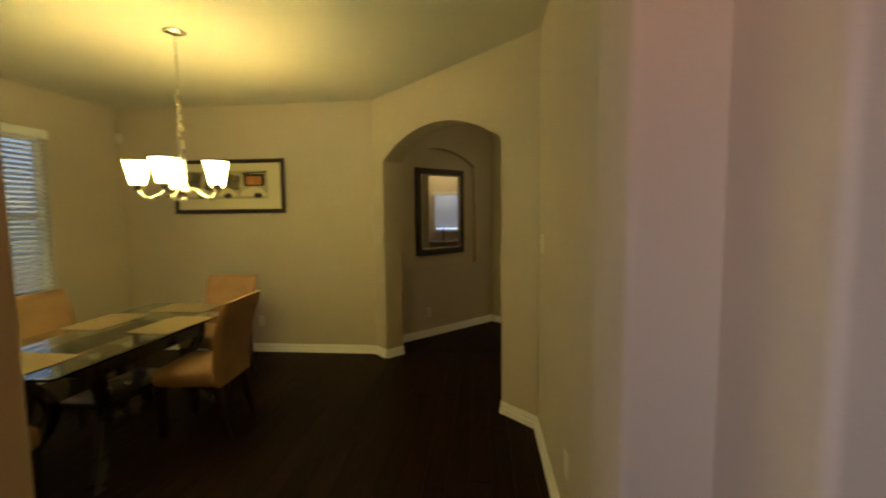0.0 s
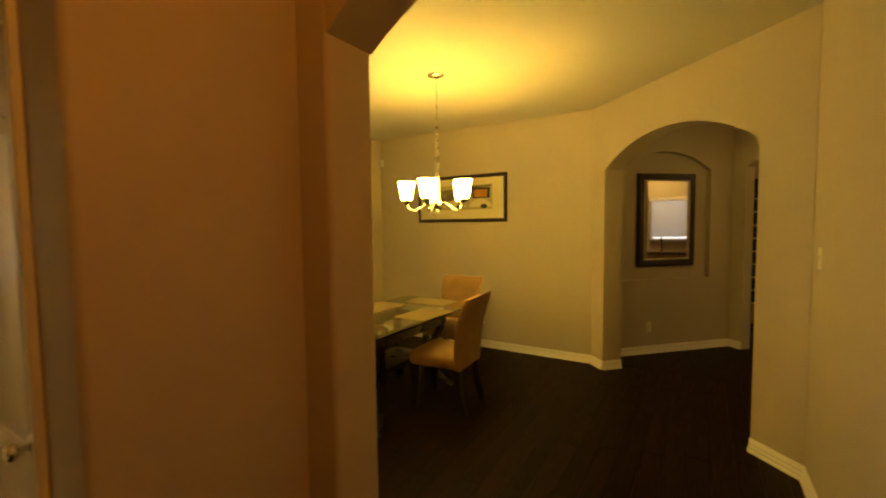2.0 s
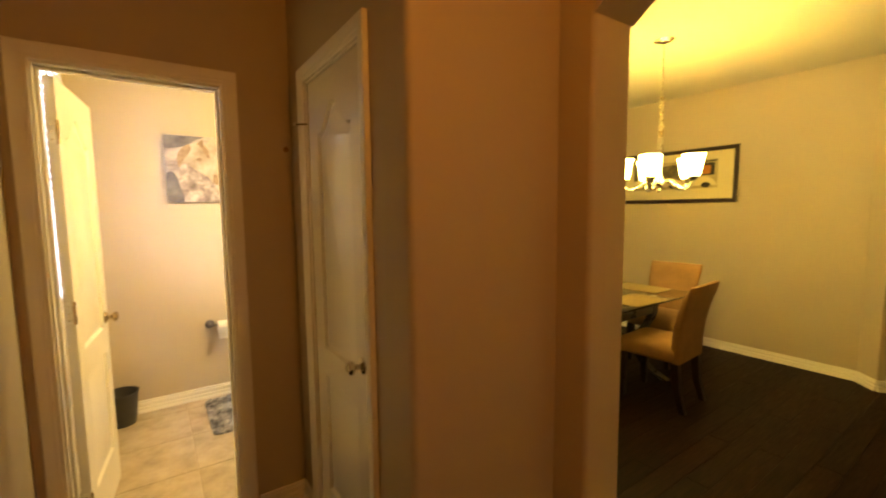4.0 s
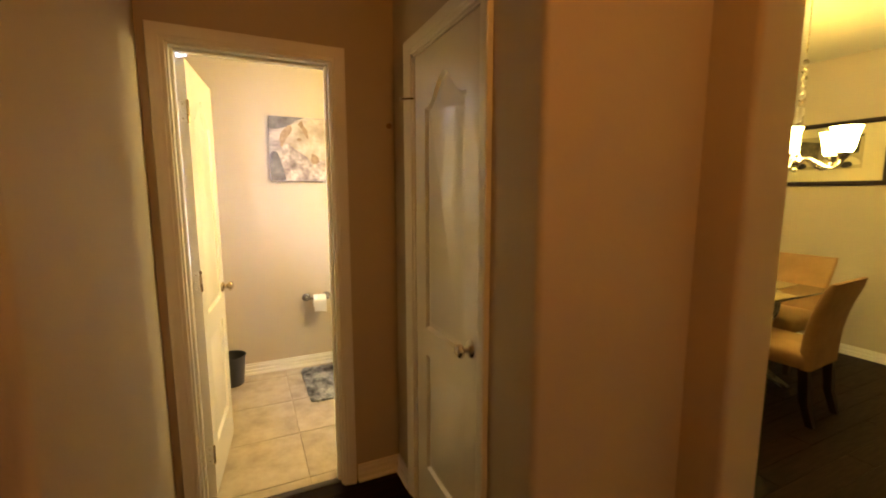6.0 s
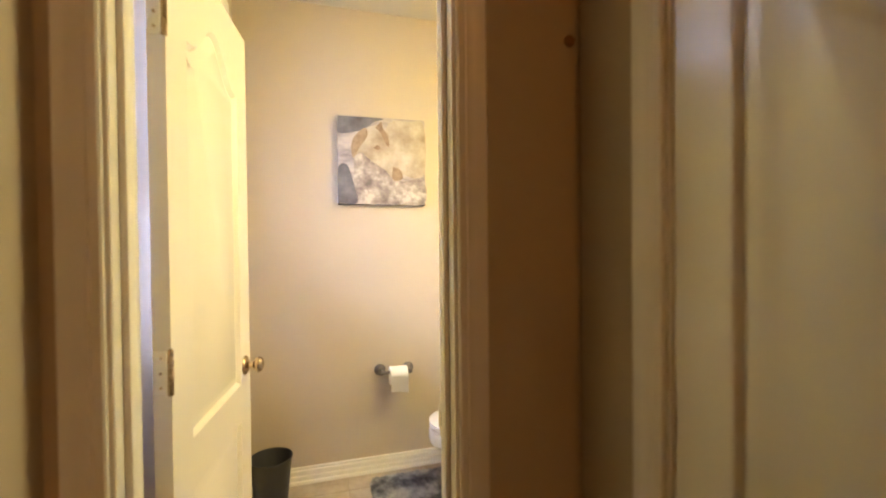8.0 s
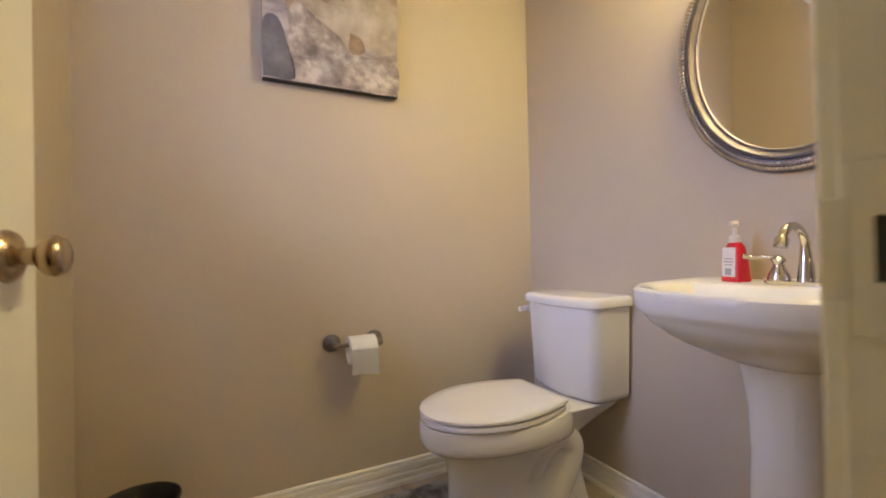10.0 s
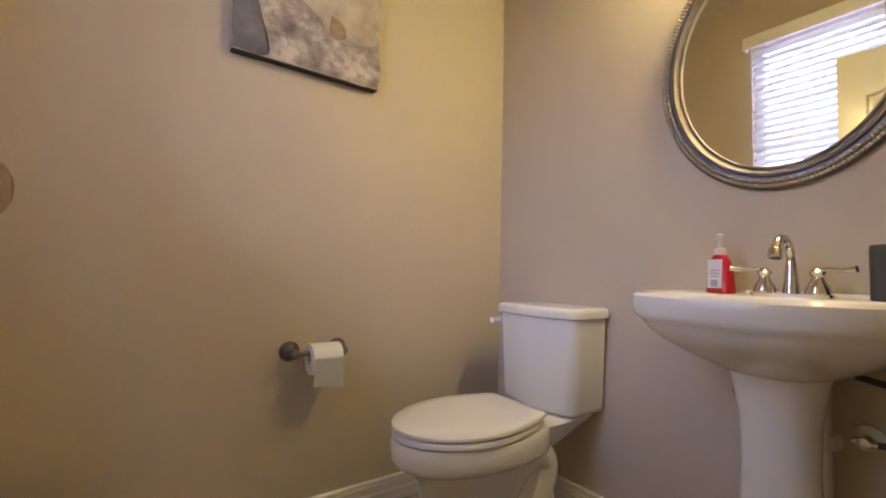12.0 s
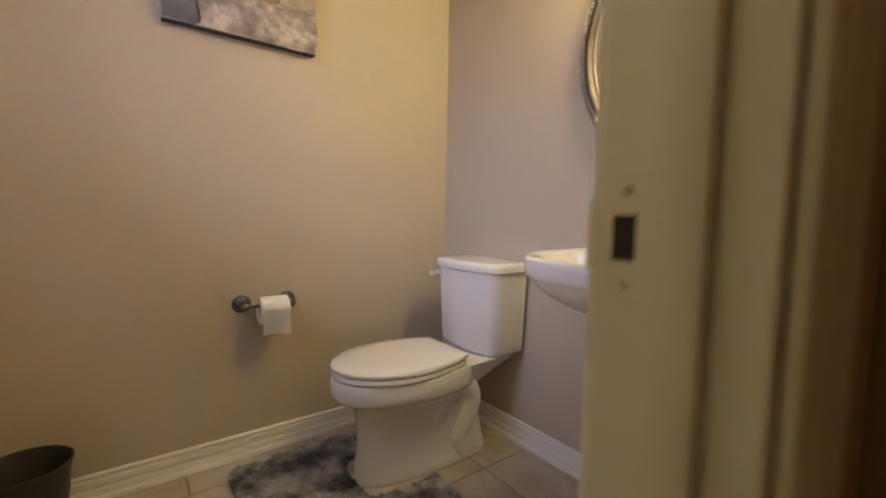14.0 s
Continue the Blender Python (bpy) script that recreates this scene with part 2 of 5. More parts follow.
def arched(u0, u1, spring, rise, length, top=H, seg=18):
    """The face of a wall with an arched opening down to the floor."""
    half, mid = (u1 - u0) / 2, (u0 + u1) / 2
    rad = (half * half + rise * rise) / (2 * rise)
    a = math.asin(half / rad)
    arc = [(mid + rad * math.sin(a * (2 * k / seg - 1)), spring - (rad - rise) + rad * math.cos(a * (2 * k / seg - 1))) for k in range(seg + 1)]
    left = [(0, 0), (u0, 0)] if u0 > 0 else []
    right = [(u1, 0), (length, 0)] if u1 < length else []
    return left + arc + right + [(length, top), (0, top)]


# bathroom
BX0, BX1, BY0, BY1 = -3.69, -2.165, -0.77, 0.95      # inner faces
WX0, WX1, WZ0, WZ1 = -3.23, -2.58, 1.06, 2.34         # bathroom window
wall("wall_bath_west", rect(BX0 - 0.12, BX0, BY0 - 0.12, 1.06))
pierced("wall_hall_south", upright(-1.04, -0.89, -1, 0) @ Matrix.Diagonal((1, 1, -1, 1)), 2.65, 0.12,
        [(-1.04 - WX1, -1.04 - WX0, WZ0, WZ1)], "beige painted wall with a window opening")
wall("wall_dining_south", rect(BX0 - 0.12, -1.04, BY1, 1.06))
# bathroom door wall: opening from y -0.66 to -0.05
DY0, DY1, DH = -0.69, -0.045, 2.055
pierced("wall_bath_door", upright(-2.165, -0.77, 0, 1) @ Matrix.Diagonal((1, 1, -1, 1)), 1.72, 0.115,
        [(DY0 + 0.77, DY1 + 0.77, 0, DH)], "beige painted wall with a doorway")
# closet
CX0, CX1 = -1.815, -1.205
pierced("wall_closet_front", upright(-2.05, 0.24, 1, 0), -1.205 + 2.05, 0.115, [(CX0 + 2.05, CX1 + 2.05, 0, DH)], "beige painted wall with a closet doorway")
wall("wall_closet_corner", [(-1.205, 0.24), (-0.92, 0.24), (-0.92, 0.85), (-0.78, 0.85), (-0.78, 1.06), (-1.04, 1.06), (-1.04, 0.355), (-1.205, 0.355)], (1, 3, 4), label="beige painted wall with rounded corners")
wall("wall_closet_back", rect(-2.05, -1.04, 0.5, 0.62))
# dining room
wall("wall_dining_north", rect(-3.73, -0.76, 4.5, 4.62))
DW0, DW1, DZ0, DZ1 = 2.05, 3.70, 0.80, 2.24
pierced("wall_dining_west", upright(-3.61, 1.06, 0, 1), 3.44, 0.12, [(DW0 - 1.06, DW1 - 1.06, DZ0, DZ1)], "beige painted wall with a window opening")
wall("wall_dining_east", rect(0.76, 0.9, 1.06, 2.98))
arch = thing("wall_dining_arch", prism(arched(0.205, 1.815, 2.03, 0.25, 2.145), 0, 0.21, upright(-0.76, 4.5, 1, -1)), PAINT, "beige painted diagonal wall with an arched opening", "wall", kind="structure", smooth=40)
# opening between hall and dining room
thing("wall_hall_arch", prism([(x - 0.78, z) for x, z in arched(0, 1.4, 2.107, 0.25, 1.4)], -1.06, -0.85, Matrix(((1, 0, 0, 0), (0, 0, -1, 0), (0, 1, 0, 0), (0, 0, 0, 1)))),
      PAINT, "beige painted arched head over the wide opening", "wall", kind="structure", smooth=40)
wall("wall_foyer_pier", [(0.62, 0.85), (0.775, 0.85), (0.775, 0.62), (2.6, 0.62), (2.6, 0.74), (0.9, 0.74), (0.9, 1.06), (0.62, 1.06)], (0, 2, 7), label="beige painted pier with rounded corners")
# foyer behind the walk
wall("wall_foyer_corner", [(-1.04, -0.89), (-0.92, -0.89), (-0.92, -0.77), (-1.04, -0.77)], (2,))
pierced("wall_foyer_west", upright(-0.92, -2.6, 0, 1), 1.71, 0.12, [(0.35, 1.19, 0.25, 2.25)], "beige painted wall with a tall glazed opening")
wall("wall_foyer_south", rect(-1.04, 2.72, -2.72, -2.6))
wall("wall_foyer_east", rect(2.6, 2.72, -2.6, 0.74))
# passage behind the arch
R2 = math.sqrt(0.5)
niche_m = upright(-0.70, 4.75, 1, 1)


def niche_wall():
    """Wall with a shallow arched recess: u along the wall, opening from u 0.27 to 1.45, ledge at 0.85."""
    u0, u1, z0, spring, rise, deep = 0.24, 1.42, 0.85, 2.10, 0.20, 0.055
    face = arched(u0, u1, spring, rise, 1.86)
    low = prism(rect(u0, u1, 0, z0), 0, deep, niche_m)
    shell = prism(face, 0, deep, niche_m)
    back = prism(rect(0, 1.86, 0, H), deep, deep + 0.1, niche_m)
    return merge(shell, low, back)


thing("wall_niche", niche_wall(), PAINT, "beige painted wall with a shallow arched niche", "wall", kind="structure", smooth=40)
far = [(u, z) for u, z in arched(0.17, 1.5, 2.12, 0.22, 2.3)]
thing("wall_passage_end", prism(far, 0, 0.12, upright(0.525, 5.975, 1, -1)), PAINT, "beige painted diagonal wall with an arched opening", "wall", kind="structure", smooth=40)
wall("wall_passage_east", [(0.90, 2.98), (2.15, 4.35), (2.25, 4.35), (1.05, 2.98)])
wall("wall_kitchen_south", rect(2.15, 4.42, 4.25, 4.35))
wall("wall_kitchen_north", rect(0.4, 4.42, 6.9, 7.02))
wall("wall_kitchen_west", [(0.525, 5.975), (0.61, 6.06), (0.5, 6.9), (0.4, 6.9)])
pierced("wall_kitchen_east", upright(4.3, 4.35, 0, 1) @ Matrix.Diagonal((1, 1, -1, 1)), 2.55, 0.12, [(4.80 - 4.35, 5.50 - 4.35, 1.12, 1.97)], "cream painted wall with a window opening")

# ceilings
thing("ceiling", boxed(-3.9, 4.5, -2.8, 7.1, H, H + 0.12), CEIL, "cream painted ceiling", "ceiling", kind="structure")

# floors: slabs under the boards and tiles
thing("floor_hall", boxed(-2.11, 4.5, -2.8, 7.1, -0.2, -0.013), SUBFLOOR, "dark wooden plank floor", "floor", kind="structure")
thing("floor_dining", boxed(-3.9, -2.11, 1.0, 7.1, -0.2, -0.013), SUBFLOOR, "dark wooden plank floor", "floor", kind="structure")
thing("floor_bath", boxed(-3.9, -2.11, -0.95, 1.0, -0.2, -0.006), GROUT, "travertine tile floor", "floor", kind="structure")
thing("ground", boxed(-60, 60, -60, 60, -0.6, -0.35), varied("dry_lawn", (0.10, 0.11, 0.05), 0.95, 0.5, 0.3, 30, 0.5, 0.01), "dry lawn", "ground", kind="structure")

# ---- more materials ----
NICKEL = varied("brushed_nickel", (0.62, 0.57, 0.48), 0.28, 8, 0.06, 300, 0.05, 0.0003, metal=1.0, rough_vary=0.06)
CHROME = varied("chrome", (0.60, 0.58, 0.57), 0.10, 20, 0.06, 300, 0.02, 0.0002, metal=1.0, rough_vary=0.03)
BRASS = varied("aged_brass", (0.46, 0.36, 0.24), 0.25, 9, 0.08, 200, 0.05, 0.0003, metal=1.0, rough_vary=0.07)
PORCELAIN = varied("white_porcelain", (0.80, 0.78, 0.76), 0.10, 3, 0.015, 20, 0.01, 0.0002, rough_vary=0.03)
SEATPLASTIC = varied("white_seat_plastic", (0.80, 0.77, 0.75), 0.22, 3, 0.015, 30, 0.02, 0.0002, rough_vary=0.03)
PAPER = varied("soft_white_paper", (0.84, 0.82, 0.79), 0.95, 10, 0.03, 250, 0.5, 0.0008)
DARKWOOD = varied("espresso_wood", (0.018, 0.010, 0.007), 0.35, 5, 0.3, 40, 0.15, 0.0006, stretch=(1, 1, 0.15))
BLACKWOOD = varied("black_lacquer", (0.010, 0.008, 0.008), 0.30, 6, 0.3, 60, 0.08, 0.0004)
SUEDE = varied("tan_suede", (0.31, 0.18, 0.08), 0.95, 7, 0.16, 220, 0.35, 0.0012)
WOVEN = varied("woven_straw", (0.25, 0.18, 0.085), 0.85, 40, 0.2, 260, 0.8, 0.002)
PLASTICW = varied("ivory_plastic", (0.72, 0.67, 0.56), 0.35, 6, 0.02, 60, 0.03, 0.0003)
BLACKPL = varied("charcoal_plastic", (0.035, 0.034, 0.036), 0.5, 8, 0.12, 120, 0.1, 0.0005)
STONE = varied("charcoal_resin", (0.045, 0.043, 0.045), 0.75, 12, 0.2, 160, 0.3, 0.001)
RUBBER = varied("braided_hose", (0.05, 0.05, 0.05), 0.45, 60, 0.3, 400, 0.6, 0.0008, metal=0.3)
FRAMEWOOD = varied("mahogany_frame", (0.020, 0.009, 0.006), 0.42, 6, 0.3, 60, 0.1, 0.0005)
MATBOARD = varied("cream_matboard", (0.70, 0.62, 0.42), 0.9, 4, 0.03, 200, 0.1, 0.0003)
PEWTER = varied("pewter_leaf", (0.17, 0.15, 0.155), 0.45, 14, 0.25, 120, 0.25, 0.0008, metal=0.75)
SILVER = varied("silver_leaf", (0.40, 0.365, 0.385), 0.45, 14, 0.25, 120, 0.25, 0.0008, metal=0.85)
CHAMPAGNE = varied("champagne_leaf", (0.58, 0.49, 0.34), 0.48, 16, 0.22, 140, 0.2, 0.0006, metal=0.6)
MIRROR = mat("silvered_mirror", (0.92, 0.92, 0.92), 0.015, 1.0)
GRANITE = varied("brown_granite", (0.16, 0.11, 0.07), 0.2, 45, 0.5, 120, 0.05, 0.0004)
OAK = varied("honey_oak", (0.32, 0.17, 0.07), 0.4, 6, 0.2, 60, 0.15, 0.0006, stretch=(1, 1, 0.12))
BULB = glow("lit_frosted_glass", (1.0, 0.80, 0.19), 53.0)


def table_glass():
    m = mat("tinted_table_glass", (0.82, 0.92, 0.86), 0.01)
    b = nodes(m)[2]
    b.inputs["Transmission Weight"].default_value, b.inputs["IOR"].default_value = 1.0, 1.5
    return m


def slat_mat():
    m = mat("white_blind_slat", (0.82, 0.83, 0.84), 0.45)
    n, l, b = nodes(m)
    tr, mx = n.new("ShaderNodeBsdfTranslucent"), n.new("ShaderNodeMixShader")
    tr.inputs[0].default_value = (0.94, 0.90, 0.86, 1)
    mx.inputs[0].default_value = 0.20
    l.new(b.outputs[0], mx.inputs[1]), l.new(tr.outputs[0], mx.inputs[2])
    l.new(mx.outputs[0], n["Material Output"].inputs[0])
    return m


def blotched(name, stops, scale, rough=0.9, fine=200, relief=0.4, depth=0.002, stretch=(1, 1, 1), detail=6):
    m = mat(name, stops[0][1], rough)
    n, l, b = nodes(m)
    v = coords(m, stretch)
    l.new(ramp(m, grain(m, v, scale, detail, 0.6), stops), b.inputs["Base Color"])
    bump(m, grain(m, v, fine, 3), relief, depth)
    return m


TABLEGLASS, SLAT = table_glass(), slat_mat()
SHAG = blotched("grey_shag", [(0.36, (0.06, 0.06, 0.072)), (0.48, (0.22, 0.22, 0.245)), (0.62, (0.50, 0.50, 0.52))], 9, 0.98, 160, 1.0, 0.01)
MIST = blotched("misty_print", [(0.3, (0.10, 0.09, 0.10)), (0.45, (0.32, 0.28, 0.28)), (0.6, (0.50, 0.44, 0.40)), (0.75, (0.30, 0.29, 0.33))], 5, 0.75, 300, 0.25, 0.0006, (1, 1, 2.6))
DAPPLE = blotched("dappled_print", [(0.32, (0.16, 0.13, 0.13)), (0.5, (0.33, 0.28, 0.26)), (0.64, (0.56, 0.50, 0.46))], 16, 0.75, 300, 0.25, 0.0006)
PALE = blotched("pale_print", [(0.3, (0.27, 0.21, 0.15)), (0.55, (0.45, 0.39, 0.32)), (0.75, (0.57, 0.52, 0.47))], 10, 0.75, 300, 0.25, 0.0006)
DUSK = blotched("dusk_print", [(0.3, (0.07, 0.065, 0.075)), (0.7, (0.20, 0.19, 0.21))], 9, 0.75)
UMBER = blotched("umber_print", [(0.3, (0.17, 0.11, 0.07)), (0.7, (0.40, 0.30, 0.20))], 14, 0.75, 300, 0.25, 0.0006)
OLIVE = blotched("olive_print", [(0.3, (0.05, 0.045, 0.03)), (0.5, (0.13, 0.11, 0.06)), (0.7, (0.26, 0.21, 0.11))], 12, 0.6)
ORANGE = blotched("orange_print", [(0.3, (0.40, 0.13, 0.02)), (0.7, (0.58, 0.24, 0.04))], 12, 0.6)
TAN = blotched("tan_print", [(0.3, (0.38, 0.31, 0.17)), (0.7, (0.55, 0.47, 0.29))], 10, 0.6)
INK = mat("ink_print", (0.02, 0.018, 0.015), 0.6)
REDSOAP = mat("red_soap_bottle", (0.75, 0.03, 0.05), 0.12)
nodes(REDSOAP)[2].inputs["Transmission Weight"].default_value = 0.45
LABEL = varied("white_label", (0.75, 0.70, 0.72), 0.5, 20, 0.06)
CLEARW = mat("frosted_pump", (0.66, 0.58, 0.58), 0.3)
GREY = mat("grey_ink", (0.35, 0.33, 0.36), 0.6)
HOLE_SHADE = mat("hole_shade_black", (0.02, 0.02, 0.02), 0.6)

# ---- trim: baseboards, jambs, casings ----
BASE = [(0, 0), (0, 0.105), (-0.006, 0.105), (-0.010, 0.100), (-0.010, 0.091), (-0.004, 0.086), (-0.011, 0.080), (-0.012, 0.056), (-0.005, 0.050), (-0.014, 0.043), (-0.015, 0.020), (-0.022, 0.015), (-0.024, 0)]


def baseboard(path, rounds=(), r=0.02, high=0.088):
    pts = rounded(list(path), rounds, r, 5) if rounds else path
    return thing("baseboard", sweep([(-s, z * high / 0.105) for s, z in BASE], pts), TRIM, "white painted stepped baseboard", "baseboard", kind="structure", smooth=30)


baseboard([(-0.76 + 0.145, 4.5 - 0.145), (-0.76, 4.5), (-3.61, 4.5), (-3.61, 1.06), (-0.92, 1.06)])
baseboard([(-0.615 + 0.15, 4.355 + 0.15), (-0.615, 4.355)])
baseboard([(0.76, 1.06), (0.76, 2.98), (0.523, 3.217)])
baseboard([(0.523, 3.217), (0.673, 3.367)])
baseboard([(0.62, 0.85), (0.62, 1.06), (0.76, 1.06)], (1,))
baseboard([(1.6, 0.62), (0.775, 0.62), (0.775, 0.85), (0.62, 0.85)], (1,))
baseboard([(-0.92, 1.06), (-0.78, 1.06), (-0.78, 0.85), (-0.92, 0.85), (-0.92, 0.24), (-1.145, 0.24)], (1, 2, 4))
baseboard([(-1.875, 0.24), (-2.05, 0.24), (-2.05, 0.015)])
baseboard([(-2.05, -0.755), (-2.05, -0.77), (-0.92, -0.77), (-0.92, -2.6)], (2,))
baseboard([(-2.165, 0.95), (-3.69, 0.95), (-3.69, -0.77), (-2.183, -0.77)], high=0.09)
baseboard([(0.46, 5.91), (-0.70, 4.75)])
baseboard([(0.645, 5.855), (0.525, 5.975), (0.46, 5.91)])


def jamb(name, axis_m, w, h, thick, label):
    """Door lining of three boards with a stop; u across, z up, depth into the wall."""
    ob = holder(name, axis_m, label, "door frame", kind="structure")
    for nm, u0, u1, z0, z1 in (("side_jamb", 0, 0.02, 0, h), ("side_jamb", w - 0.02, w, 0, h), ("head_jamb", 0.02, w - 0.02, h - 0.02, h)):
        part(nm, boxed(u0, u1, 0.0005, thick - 0.0005, z0, z1, bevel=0.002, seg=1), TRIM, ob)
    for nm, u0, u1, z0, z1 in (("door_stop", 0.02, 0.032, 0, h - 0.02), ("door_stop", w - 0.032, w - 0.02, 0, h - 0.02), ("door_stop", 0.032, w - 0.032, h - 0.032, h - 0.02)):
        part(nm, boxed(u0, u1, 0.035, 0.07, z0, z1, bevel=0.003, seg=2), TRIM, ob)
    return ob


CASE = [(0.0, 0.001), (0.0, 0.009), (0.004, 0.012), (0.016, 0.013), (0.020, 0.016), (0.036, 0.017), (0.044, 0.021), (0.058, 0.021), (0.062, 0.018), (0.062, 0.001)]


def casing(m, w, h):
    """Moulded surround: starts 6 mm back from the lining's edge."""
    path = [(w - 0.012, 0), (w - 0.012, h - 0.012), (0.012, h - 0.012), (0.012, 0)]
    return thing("door_casing", sweep([(-s, o) for s, o in CASE], path, m), TRIM, "white painted moulded door casing", "door casing", kind="structure", smooth=30)


# bathroom doorway: u runs along y, depth towards the bathroom
BW = DY1 - DY0
bd_frame = jamb("door_frame", Matrix(((0, -1, 0, -2.05), (1, 0, 0, DY0), (0, 0, 1, 0), (0, 0, 0, 1))), BW, DH, 0.115, "white painted bathroom door lining")
casing(Matrix(((0, 0, 1, -2.05), (1, 0, 0, DY0), (0, 1, 0, 0), (0, 0, 0, 1))), BW, DH)
casing(Matrix(((0, 0, -1, -2.165), (1, 0, 0, DY0), (0, 1, 0, 0), (0, 0, 0, 1))), BW, DH)
part("strike_plate", merge(boxed(BW - 0.0235, BW - 0.0195, 0.070, 0.110, 0.884, 0.972, bevel=0.001, seg=1)), TRIM, bd_frame, "paint-covered strike plate")
part("strike_lip", boxed(BW - 0.0240, BW - 0.0205, 0.108, 0.121, 0.902, 0.954, bevel=0.0015, seg=2), TRIM, bd_frame, "paint-covered strike lip")
# thin black box paints the shade inside the latch hole
part("latch_hole", boxed(BW - 0.0242, BW - 0.0232, 0.082, 0.099, 0.912, 0.944), HOLE_SHADE, bd_frame, "black patch drawn for the shaded latch hole")
for dz in (0.895, 0.961):
    part("screw", lathe([(0, 0), (0.004, 0), (0.003, 0.0015), (0, 0.0015)], 10, Matrix.Translation((BW - 0.0234, 0.089, dz)) @ Matrix.Rotation(radians(-90), 4, "Y")), BRASS, bd_frame)
part("threshold", boxed(0.02, BW - 0.02, 0.02, 0.06, 0, 0.006, bevel=0.002), DARKWOOD, bd_frame, "dark wooden threshold strip")
CW = CX1 - CX0
jamb("door_frame", Matrix(((1, 0, 0, CX0), (0, 1, 0, 0.24), (0, 0, 1, 0), (0, 0, 0, 1))), CW, DH, 0.115, "white painted closet door lining")
casing(Matrix(((1, 0, 0, CX0), (0, 0, -1, 0.24), (0, 1, 0, 0), (0, 0, 0, 1))), CW, DH)

# ---- doors ----


def inset(pts, d):
    out = []
    for k, p in enumerate(pts):
        a, b, c = Vector(pts[k - 1]), Vector(p), Vector(pts[(k + 1) % len(pts)])
        n0 = Vector((-(b - a).y, (b - a).x)).normalized()
        n1 = Vector((-(c - b).y, (c - b).x)).normalized()
        mid = (n0 + n1).normalized()
        mid /= max(0.4, mid.dot(n0))
        out.append((b.x + mid.x * d, b.y + mid.y * d))
    return out


def panel_outlines(w):
    s0, s1 = 0.105, w - 0.105
    low = [(s0, 0.22), (s1, 0.22), (s1, 0.755), (s0, 0.755)]
    arch_top = [(s1 - (s1 - s0) * k / 16, 1.795 + 0.105 * (0.5 - 0.5 * math.cos(2 * math.pi * min(1, max(0, (k / 16 - 0.06) / 0.88))))) for k in range(17)]
    return low, [(s0, 0.875), (s1, 0.875)] + arch_top


def door_leaf(name, m, w, h, t, label, number):
    """A moulded two-panel leaf; x from the hinge edge, y through it, z up."""
    ob = holder(name, m, label, "door", kind="structure")
    outlines = panel_outlines(w)
    bm = bmesh.new()
    edge_loops = {}
    for y in (0, t):
        edges = []
        for pts in ([(0, 0), (w, 0), (w, h), (0, h)], *outlines):
            vs = [bm.verts.new((x, y, z)) for x, z in pts]
            es = [bm.edges.new((vs[k], vs[(k + 1) % len(vs)])) for k in range(len(vs))]
            edges += es
            if len(pts) == 4 and pts[0] == (0, 0):
                edge_loops[y] = vs
        bmesh.ops.triangle_fill(bm, use_beauty=True, use_dissolve=False, edges=edges)
    a, b = edge_loops[0], edge_loops[t]
    for k in range(4):
        bm.faces.new((a[k], a[(k + 1) % 4], b[(k + 1) % 4], b[k]))
    part("slab", bm, DOOR, ob, smooth=None)
    for y, s in ((0, 1), (t, -1)):
        for pts in outlines:
            pm = bmesh.new()
            rings = [[pm.verts.new((x, y + s * d, z)) for x, z in (inset(pts, i) if i else pts)] for i, d in ((0, 0), (0.004, 0.004), (0.011, 0.012), (0.023, 0.012), (0.046, 0.003))]
            for r0, r1 in zip(rings, rings[1:]):
                for k in range(len(r0)):
                    n = (k + 1) % len(r0)
                    pm.faces.new((r0[k], r0[n], r1[n], r1[k]))
            pm.faces.new(rings[-1])
            part("panel", pm, DOOR, ob, smooth=25)
    return ob


def knob(parent, x, y, z, s, material, label):
    """Round knob on a rose; s is the way it stands out along y."""
    m = Matrix.Translation((x, y, z)) @ Matrix.Rotation(radians(90 if s < 0 else -90), 4, "X")
    k = part("knob", lathe([(0, 0.058), (0.014, 0.0575), (0.022, 0.053), (0.0255, 0.045), (0.024, 0.037), (0.017, 0.031), (0.011, 0.027), (0.010, 0.012)], 24, m), material, parent, label)
    part("rose", lathe([(0.010, 0.014), (0.020, 0.011), (0.029, 0.006), (0.032, 0.001), (0.032, -0.001), (0, -0.001)], 24, m), material, k)
    return k


def hinge(parent, x, y, z):
    g = part("hinge", boxed(x - 0.001, x + 0.002, y, y + 0.030, z - 0.045, z + 0.045, bevel=0.0008, seg=1), TRIM, parent, "painted butt hinge")
    part("knuckle", lathe([(0, -0.047), (0.004, -0.047), (0.0062, -0.045), (0.0062, 0.045), (0.004, 0.049), (0, 0.051)], 12, Matrix.Translation((x - 0.004, y - 0.003, z))), BRASS, g)
    part("hinge_leaf", boxed(x - 0.014, x - 0.003, y + 0.001, y + 0.004, z - 0.045, z + 0.045), TRIM, g)
    for dz in (-0.03, 0, 0.03):
        part("screw", lathe([(0, 0.0025), (0.003, 0.0025), (0.0035, 0.001), (0, 0.001)], 8, Matrix.Translation((x - 0.003, y + 0.016, z + dz)) @ Matrix.Rotation(radians(-90), 4, "Y")), BRASS, g)


